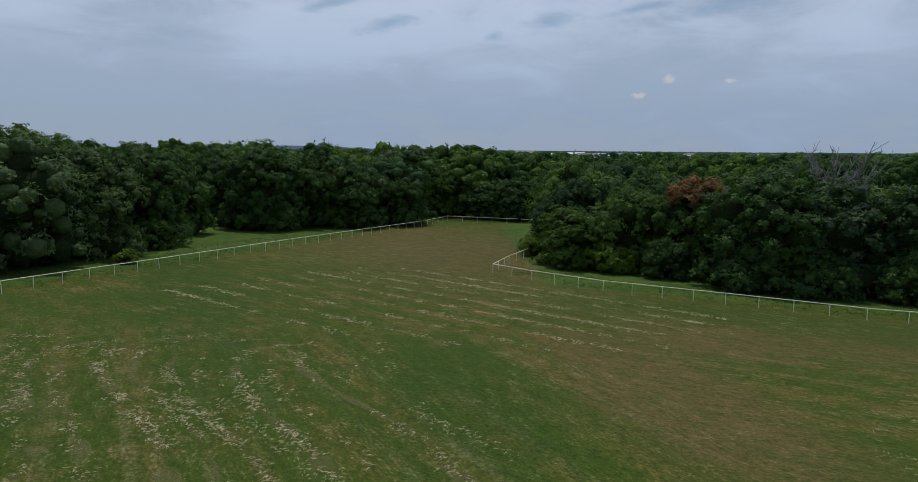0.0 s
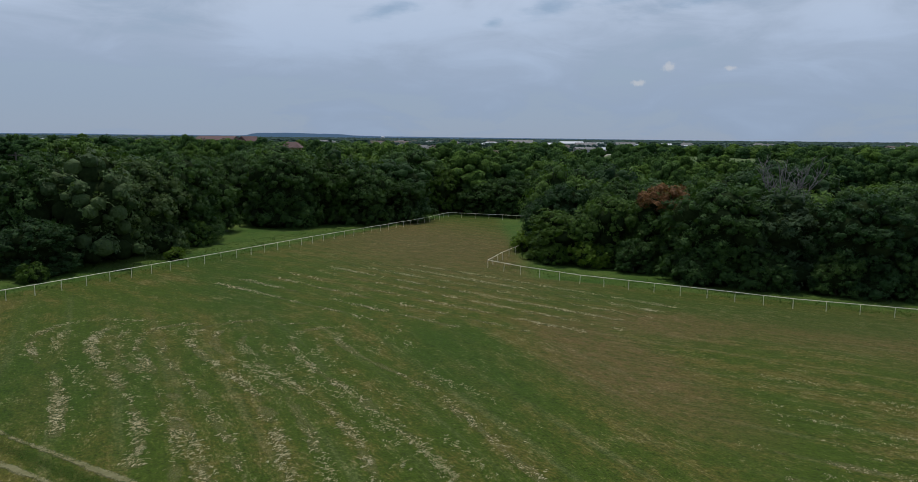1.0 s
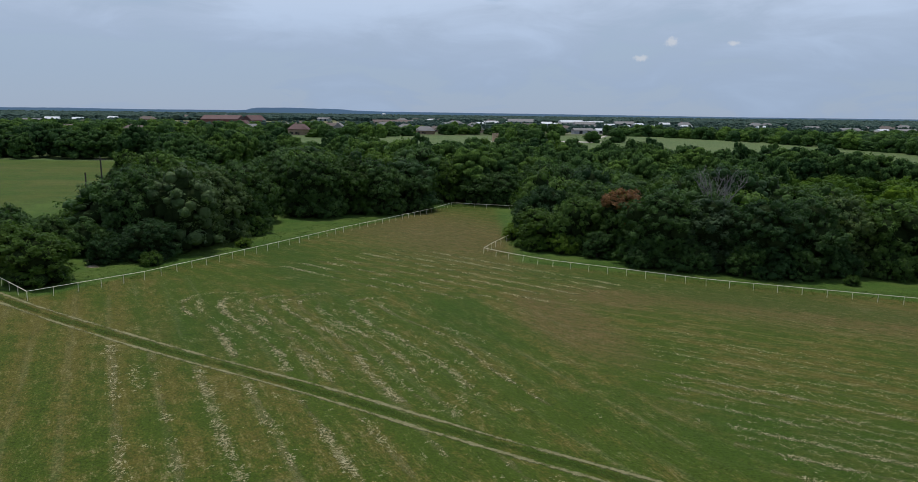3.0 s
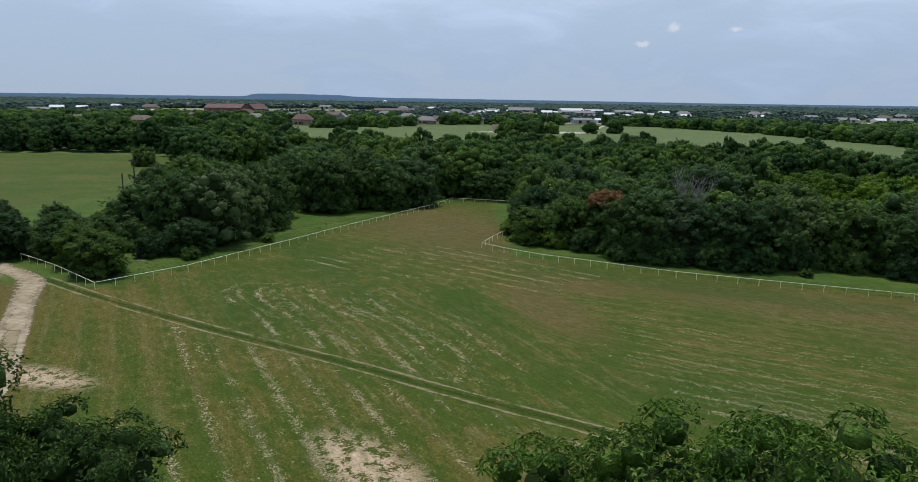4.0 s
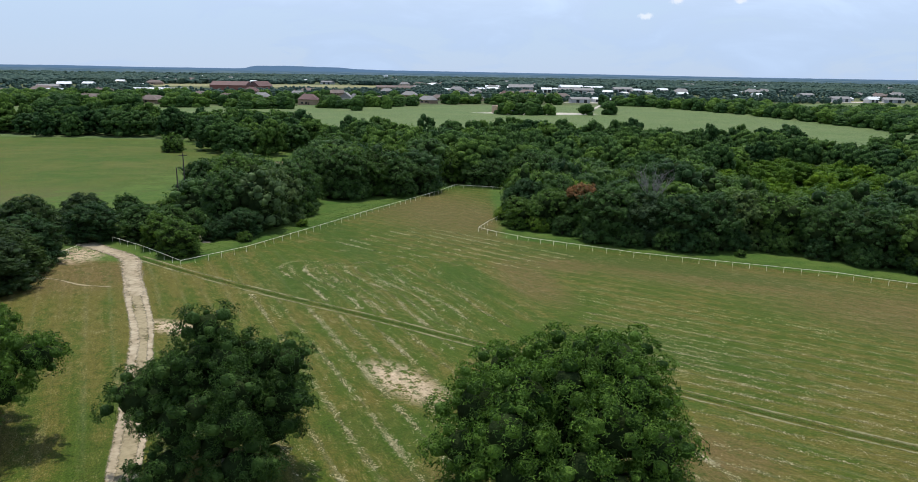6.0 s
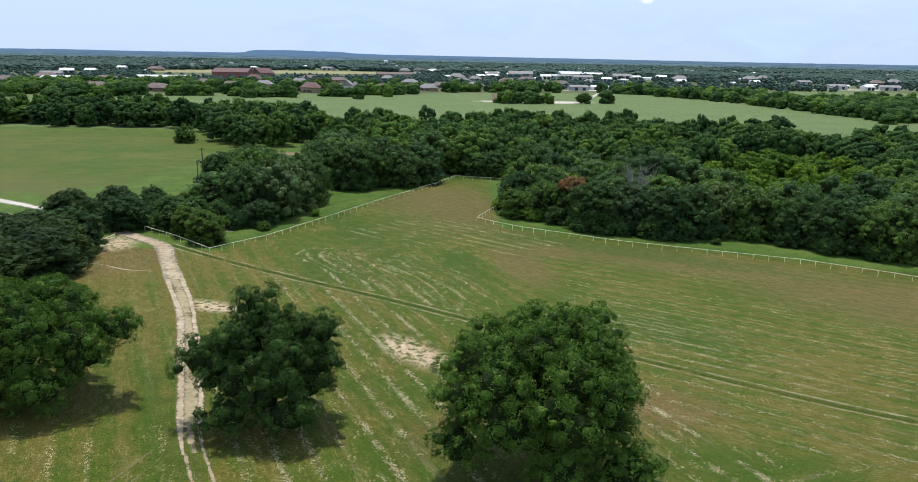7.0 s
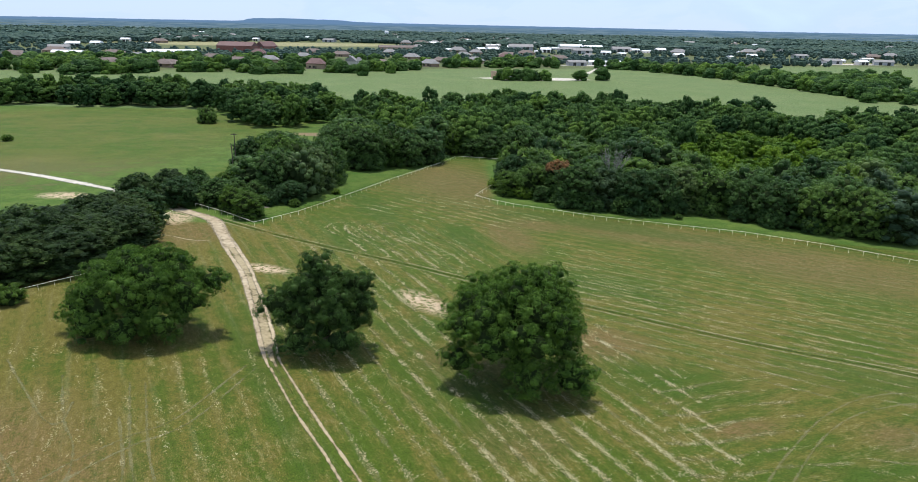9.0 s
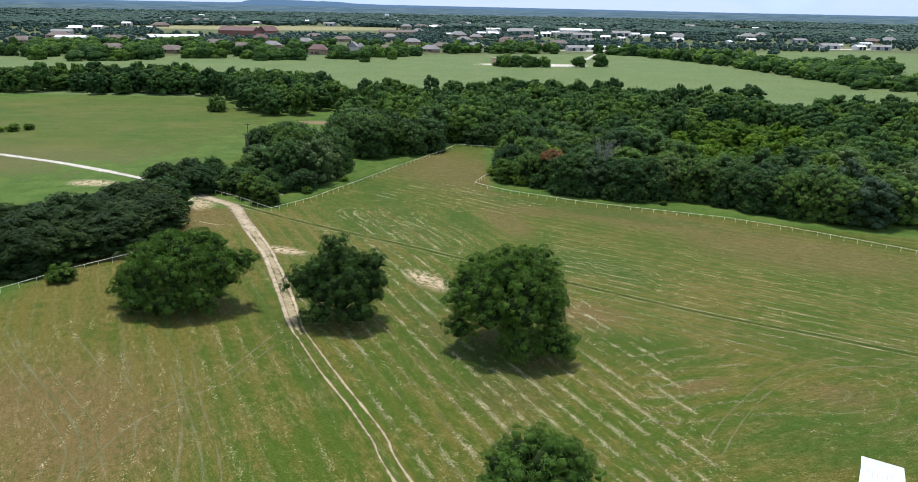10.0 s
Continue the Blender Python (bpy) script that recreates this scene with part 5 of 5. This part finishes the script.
def windrow_lines():
    rows = []
    # long straight rows, west part of the field: (line, heaviness)
    for i in range(-15, 8):
        c = -4.9 + 2.65 * i
        line = straight(0.89, 0.45, c, -60, 95)
        top = 34.0 if c > -6.5 else (19.0 if c > -18 else -24.0 if c < -30 else -2.0)
        keep = [(x, y) for x, y in line if y < top and (y < trail_y(x) - 1.2 or x < -45) and (x + 0.25 * y < 16 or y < -24) and not (c > -8 and y < -24 and x > 26)]
        rows.append(([q for q in keep if q[1] > -16], 0.3 if c < -31 else 0.8))
        rows.append(([q for q in keep if q[1] <= -16], 0.3 if c < -31 else 1.35 if c > -20 else 0.8))
        rows.append(([(x + 1.2, y + 0.6) for x, y in keep], 0.10 if c < -31 else 0.2))
    # rows that swing round at their heads, north of the trail
    swing = [(-20.2, 37.4), (-22.4, 36.4), (-23.3, 34.4), (-23.0, 31.7), (-21.1, 28.3), (-18.9, 25.5), (-17.0, 23.0), (-15.2, 19.9), (-13.9, 17.4), (-12.5, 14.0), (-11.0, 10.6), (-9.4, 7.4)]
    for i, heavy in enumerate((0.8, 1.0, 1.0, 1.0, 0.8, 0.75, 0.4, 0.25)):
        for shift, share in ((0.0, 1.0), (1.5, 0.42)):
            d = 3.1 * (i - 1) + shift
            line = bent([(x + d + 0.25 * math.sin(1.9 * i + y * 0.35), y + 0.05 * d + 0.8 * math.sin(2.3 * i)) for x, y in swing])
            line = [(x, y) for x, y in line if y > trail_y(x) + 1.2]
            rows.append((line[:22], heavy * share * 0.5))
            rows.append((line[22:], heavy * share))
    # east part, along the trail
    for i in range(12):
        c = 4.6 + 2.6 * i
        line = [(x, y) for x, y in straight(0.47, 0.88, c, 2, 75) if x + 0.25 * y > 17]
        rows.append((line, 0.9 if i < 4 else 0.55 if i < 8 else 0.3))
        rows.append(([(x + 0.6, y + 1.2) for x, y in line], 0.26))
    for i in range(4):
        rows.append(([(x, y) for x, y in straight(0.47, 0.88, 1.0 - 2.7 * i, 2, 75) if x > 14], 0.4))
    # short rows at the north end
    for i in range(9):
        c = 28.0 + 2.7 * i
        rows.append(([(x, y) for x, y in straight(0.6, 0.8, c, -48, -14) if 38 < y < 66], 0.6))
    # fan of rows in the south-east corner
    for i in range(7):
        c = -36.5 - 2.7 * i
        rows.append((bent([(21.0 - 0.3 * i, -31.0 - 2.6 * i), (24.5, -30.0 - 2.75 * i), (30, -27.5 - 2.85 * i), (37, -25.5 - 3.0 * i)]), 0.6))
    for r in (4.5, 7.2, 9.9, 12.6):
        rows.append((bent([(42 + r * math.cos(t), -37 + 0.85 * r * math.sin(t)) for t in np.linspace(-2.0, 0.5, 7)]), 0.4))
    # loops west of the track
    for i in range(7):
        rows.append((bent([(-56 + 2.6 * i, -24 - 0.3 * i), (-52 + 2.6 * i, -31 - 0.4 * i), (-46 + 2.5 * i, -40 - 0.6 * i), (-43.5 + 2.5 * i, -52 - 0.5 * i), (-42 + 2.5 * i, -70)]), 0.3))
    return [r for r in rows if len(r[0]) > 4]


def clear_of_tracks(x, y):
    for p, q in ROAD_SEG:
        d = q - p
        u = max(0, min(1, ((x - p.x) * d.x + (y - p.y) * d.y) / d.length_squared))
        if (p.x + d.x * u - x) ** 2 + (p.y + d.y * u - y) ** 2 < 3.0:
            return False
    return True


ROAD_SEG = [(Vector(a), Vector(b)) for pts in (ROAD, TRAIL) for a, b in zip(pts, pts[1:])]


def make_windrows():
    rng = random.Random(77)
    sets = {0: ([], []), 1: ([], [])}
    for r, (line, heavy) in enumerate(windrow_lines()):
        off = rng.uniform(0, 100)
        for i, (x, y) in enumerate(line):
            a, b = line[max(i - 1, 0)], line[min(i + 1, len(line) - 1)]
            t = math.atan2(b[1] - a[1], b[0] - a[0])
            run = noise.noise(Vector((i * 0.035, off, 0))) + 0.6 * noise.noise(Vector((i * 0.13, off, 4))) + 0.35 * noise.noise(Vector((x * 0.06, y * 0.06, 9)))
            clot = noise.noise(Vector((x * 1.1, y * 1.1, 2)))
            want = heavy * (0.30 + 1.0 * run + 0.75 * clot)
            if want < 0.10 or not clear_of_tracks(x, y):
                continue
            # loose wisps, each a few stalks lying across the row
            for _ in range(int(want * 10.5 + rng.random())):
                w = rng.gauss(0, 0.21)
                qx, qy = x - math.sin(t) * w + rng.uniform(-0.11, 0.11), y + math.cos(t) * w + rng.uniform(-0.11, 0.11)
                way = t + math.pi / 2 + rng.gauss(0, 0.6)
                v, f = sets[1 if rng.random() < 0.42 else 0]
                for _ in range(rng.randint(2, 5)):
                    px, py = qx + rng.gauss(0, 0.06), qy + rng.gauss(0, 0.06)
                    d = way + rng.gauss(0, 0.4)
                    ln, wd = rng.uniform(0.04, 0.11), rng.uniform(0.005, 0.013)
                    z = float(ground_z(px, py)) + rng.uniform(0.02, 0.06)
                    cx, cy, sx, sy = math.cos(d) * ln, math.sin(d) * ln, -math.sin(d) * wd, math.cos(d) * wd
                    k = len(v)
                    v += [(px - cx, py - cy, z - 0.02), (px + sx, py + sy, z + 0.015), (px + cx, py + cy, z - 0.015), (px - sx, py - sy, z + rng.uniform(0, 0.02))]
                    f.append((k, k + 1, k + 2, k + 3))
    for i, (name, mat, label) in enumerate((("windrows", STRAW, "pale rows of cut straw lying on the mown field"), ("old_clippings", STRAW_DULL, "weathered hay clippings scattered along the mown rows"))):
        tagged(part(name, sets[i], mat), label, "straw", kind="stuff")


make_windrows()


def make_residue():
    """Thin bleached stubble that the rake left along each row."""
    verts, faces, n = [], [], 0
    for r, (line, heavy) in enumerate(windrow_lines()):
        line = [Vector((x, y, 0)) for x, y in line[::4]]
        if len(line) < 3 or heavy < 0.35:
            continue
        for i, p in enumerate(line):
            a, b = line[max(i - 1, 0)], line[min(i + 1, len(line) - 1)]
            side = Vector((b.y - a.y, a.x - b.x, 0)).normalized()
            half = (0.22 + 0.18 * min(heavy, 1.0)) * (1 + 0.5 * noise.noise(Vector((i * 0.2, r * 3.3, 0.5))))
            for s in CUTS:
                q = p + side * (s * half)
                verts.append((q.x, q.y, float(ground_z(q.x, q.y)) + 0.012))
            if i:
                faces += [(n + 6 * i + j - 6, n + 6 * i + j - 5, n + 6 * i + j + 1, n + 6 * i + j) for j in range(5)]
        n += 6 * len(line)
    ob = part("hay_residue", (verts, faces), RESIDUE)
    mark_across(ob.data, n // 6)
    tagged(ob, "thin bleached stubble under the raked rows", "stubble", kind="stuff")


RESIDUE = soft_plain("bleached_stubble", (0.13, 0.135, 0.040), (0.26, 0.24, 0.11), 3.0, 0.30, 2.2, 13.0)
make_residue()


# faint wheel loops in the dry grass
def make_wheel_marks():
    for i, pts in enumerate(([(-24.5, -28.8), (-27.7, -40.4), (-31.3, -44.8), (-34.8, -51.0), (-35.8, -58.1)], [(-23.2, -29.2), (-26.2, -41.2), (-30.0, -46.0), (-33.2, -52.0), (-34.2, -59.0)], [(-56.1, -30.3), (-49.8, -38.1), (-41.4, -46.9), (-37.1, -51.2), (-32.6, -58.7)], [(-58.7, -30.5), (-50.9, -39.7), (-42.3, -48.2), (-36.2, -55.3), (-33.8, -60.8)],
                [(-50.8, -29.8), (-45.3, -36.1), (-40.0, -42.0), (-38.0, -42.5), (-38.9, -38.5)], [(-34.0, -33.3), (-28.4, -45.8), (-23.7, -54.3), (-21.3, -60.0)], [(-33.2, -40.9), (-28.5, -50.5), (-25.4, -60.3)], [(-43, -33), (-38, -42), (-34.5, -47), (-31, -56)],
                [(24, -52), (27.3, -47.1), (31.8, -41.7), (38.8, -34.5), (45.7, -30), (52.6, -28.3), (62, -28.5)], [(26.4, -52), (29.7, -47), (35.6, -39.9), (41.1, -34.9), (45.7, -32.4), (51, -30.9), (61, -31)])):
        line = grown([(*p, 0) for p in pts], 0.4)
        for d in (0.0, 1.5) if i in (2, 3, 5) else (0.0,):
            ob = strip("wheel_mark", offset(line, d), lambda u: 0.34, i, BLEACHED, None, "", 0.02, 0.3)
            tagged(ob, "faint curved wheel mark of bleached grass", "wheel mark", kind="structure")


BLEACHED = soft_plain("bleached_grass", (0.14, 0.14, 0.05), (0.26, 0.24, 0.12), 2.5, 0.42, 1.0)
make_wheel_marks()


# ---- uncut grass behind the fences ----
def grass_material():
    m, k = material("uncut_grass")
    r = k.island()
    col = k.mix(r, (0.075, 0.135, 0.024), (0.135, 0.20, 0.048))
    thin = k.t.nodes.new("ShaderNodeBsdfTranslucent")
    k._in(thin.inputs[0], col)
    mix = k.t.nodes.new("ShaderNodeMixShader")
    mix.inputs[0].default_value = 0.5
    k.t.links.new(k.principled(col, 0.8, spec=0.15), mix.inputs[1])
    k.t.links.new(thin.outputs[0], mix.inputs[2])
    k.surface(mix.outputs[0])
    return m


UNCUT = grass_material()


def tufts(name, spots, label, tall=(0.06, 0.18), per=5, seed=1):
    rng = random.Random(seed)
    v, f = [], []
    for x, y, s in spots:
        z = float(ground_z(x, y))
        for _ in range(per):
            a, h, w = rng.uniform(0, 6.28), rng.uniform(*tall) * s, rng.uniform(0.02, 0.05) * s
            bx, by = x + rng.gauss(0, 0.13), y + rng.gauss(0, 0.13)
            lx, ly = rng.gauss(0, 0.5) * h, rng.gauss(0, 0.5) * h
            k = len(v)
            v += [(bx - w * math.cos(a), by - w * math.sin(a), z - 0.02), (bx + w * math.cos(a), by + w * math.sin(a), z - 0.02), (bx + lx, by + ly, z + h)]
            f.append((k, k + 1, k + 2))
    tagged(part(name, (v, f), UNCUT), label, "grass", kind="stuff")


def make_uncut_grass():
    rng = random.Random(41)
    spots = []
    east = [(3.2, 65.4), (6.5, 62.0), (12, 57.8), (20.7, 53.8), (29.3, 49.6), (42, 46.0), (59.5, 41.0), (71.8, 33.9), (81.9, 26.3), (95, 16)]
    west = [(-40.4, 30.8), (-34.1, 41.2), (-26.2, 61), (-19.0, 80.0), (-9.0, 103.6), (-2.0, 123.2)]
    for line, side, wide, n in ((east, 1, 6.0, 2200), (west, 1, 7.5, 2200)):
        pts = [Vector((*p, 0)) for p in line]
        lens = [(b - a).length for a, b in zip(pts, pts[1:])]
        for _ in range(n):
            i = rng.choices(range(len(lens)), lens)[0]
            a, b = pts[i], pts[i + 1]
            nrm = Vector((a.y - b.y, b.x - a.x, 0)).normalized()
            q = a.lerp(b, rng.random()) + nrm * (rng.random() * wide + 0.7) * (1 if nrm.y > 0 or line is west else -1)
            spots.append((q.x, q.y, rng.uniform(0.6, 1.25)))
    for _ in range(900):
        spots.append((rng.uniform(-2, 18), rng.uniform(123.0, 126.5), rng.uniform(0.6, 1.2)))
    tufts("long_grass", spots, "uncut green grass along and behind the fence lines")
    spots = []
    line = grown(TRAIL, 0.35)
    for p in line:
        if p.x < 75:
            for _ in range(3):
                spots.append((p.x + rng.gauss(0, 0.2), p.y + rng.gauss(0, 0.25), rng.uniform(0.4, 0.8)))
    tufts("verge_grass", spots, "longer grass between the ruts of the field trail", (0.06, 0.16), 4, 2)


make_uncut_grass()


# ---- sheds, poles and other single things ----
def make_loafing_shed():
    """Small lean-to with a white metal roof; its west end stands open."""
    shed = tagged(new("field_shed"), "small field shed with a white metal roof and dark open end", "shed")
    w, d, top, low = 3.6, 6.4, 2.25, 1.55
    for side, name in ((-1, "roof"), (1, "back_roof")):
        q = [(-w / 2, 0, top), (w / 2, 0, top), (w / 2, side * d / 2, low), (-w / 2, side * d / 2, low)]
        part(name, (q + [(x, y, z - 0.06) for x, y, z in q], [(0, 1, 2, 3), (7, 6, 5, 4), (0, 4, 5, 1), (1, 5, 6, 2), (2, 6, 7, 3), (3, 7, 4, 0)]), SHED_ROOF, shed, "white metal roof slope")
    for i in range(9):
        x = -w / 2 + 0.2 + i * 0.4
        part("roof_seam", ([(x - 0.02, -0.02, top + 0.005), (x + 0.02, -0.02, top + 0.005), (x + 0.02, -d / 2 + 0.02, low + 0.02), (x - 0.02, -d / 2 + 0.02, low + 0.02), (x, -0.02, top + 0.03), (x, -d / 2 + 0.02, low + 0.045)], [(0, 4, 5, 3), (4, 1, 2, 5), (3, 5, 2), (0, 1, 4)]), SHED_ROOF, shed)
    for y in (-d / 2 + 0.25, d / 2 - 0.33):
        part("side_wall", box(-w / 2 + 0.15, y, 0, w / 2 - 0.2, y + 0.08, low), DARK_BOARD, shed)
    part("end_wall", box(w / 2 - 0.28, -d / 2 + 0.34, 0, w / 2 - 0.2, d / 2 - 0.34, low - 0.02), DARK_BOARD, shed)
    part("ridge_beam", box(-w / 2 + 0.1, -0.05, top - 0.24, w / 2 - 0.1, 0.05, top - 0.10), DARK_BOARD, shed)
    for y in (-d / 2 + 0.36, -0.06, d / 2 - 0.48):
        part("post", box(-w / 2 + 0.12, y, -0.2, -w / 2 + 0.24, y + 0.12, low if abs(y) > 1 else top - 0.25), DARK_BOARD, shed)
    settle(shed, 38.9, -57.5, -31)


SHED_ROOF = plain("white_painted_metal", (0.46, 0.48, 0.50), (0.56, 0.575, 0.59), 0.8, 0.5, bump=0.05)
# one dark tone for the shed's walls, posts and beam
DARK_BOARD = plain("dark_boards", (0.035, 0.032, 0.03), (0.075, 0.068, 0.06), 4.0, 0.9)
make_loafing_shed()


def make_pole(x, y, h, arm):
    pole = tagged(new("utility_pole"), "dark weathered wooden utility pole beside the pasture", "utility pole", "utility poles")
    part("shaft", limb((0, 0, -0.3), (0, 0, h), 0.15, 0.11, 0.0, 3, 8, 3), BARK, pole)
    if arm:
        part("crossarm", box(-0.9, -0.07, h - 0.5, 0.9, 0.07, h - 0.36), BARK, pole)
    settle(pole, x, y, 30)


make_pole(-59.0, 78.0, 8.2, False)
make_pole(-61.0, 87.0, 10.2, True)


def make_gravel_road(points, wide, label, seed):
    ob = strip("gravel_road", grown([(*p, 0) for p in points], 0.8), lambda u: wide, seed, GRAVEL, None, "", 0.05, 0.3)
    tagged(ob, label, "gravel road", kind="structure")


GRAVEL = soft_plain("white_gravel", (0.38, 0.35, 0.29), (0.54, 0.51, 0.44), 1.0)
make_gravel_road([(-190, 100), (-150, 90.5), (-129.8, 82.5), (-108, 73), (-84, 60), (-74, 53.5), (-63, 46)], 2.6, "white gravel lane across the pasture", 51)
DIRT_PATH = strip("dirt_path", grown([(-60, 84, 0), (-56.5, 77, 0), (-50, 62, 0), (-46.8, 56, 0), (-42, 46, 0)], 0.3), lambda u: 1.3, 61, DIRT, None, "", 0.03, 0.5)
tagged(DIRT_PATH, "narrow bare dirt path between two groves", "path", kind="structure")
make_gravel_road([(74, 466), (90, 466), (99, 490), (109, 535), (124, 590), (140, 645), (150, 690)], 5.0, "pale gravel road climbing to the workshops", 52)


def make_dead_tree():
    """A bare grey tree that stands out of the woods."""
    rng = random.Random(6)
    tree = tagged(new("dead_tree"), "leafless grey dead tree rising above the woods", "tree", "woodland trees")
    part("trunk", limb((0, 0, -0.3), (0.3, 0, 7.5), 0.28, 0.16, 0.3, 1), DEADWOOD, tree)
    for i in range(16):
        a = 2.4 * i
        top = Vector((math.cos(a) * rng.uniform(1.2, 5.4), math.sin(a) * rng.uniform(1.2, 5.4), rng.uniform(11.2, 13.8)))
        low = Vector((0.1, 0, rng.uniform(4.5, 7.5)))
        pieces = [limb(low, top, 0.09, 0.02, 0.5, i, 5, 5)]
        for j in range(12):
            s = low.lerp(top, rng.uniform(0.45, 1.0))
            e = s + Vector((rng.gauss(0, 0.6), rng.gauss(0, 0.6), rng.uniform(0.3, 1.4)))
            pieces.append(limb(s, e, 0.032, 0.014, 0.1, j, 4, 2))
        part("branch", joined(pieces), DEADWOOD, tree)
    settle(tree, 36.5, 69.0, 0.0, 1.0)


DEADWOOD = plain("grey_deadwood", (0.16, 0.145, 0.135), (0.26, 0.24, 0.23), 6.0, 0.95, bump=0.5)
make_dead_tree()
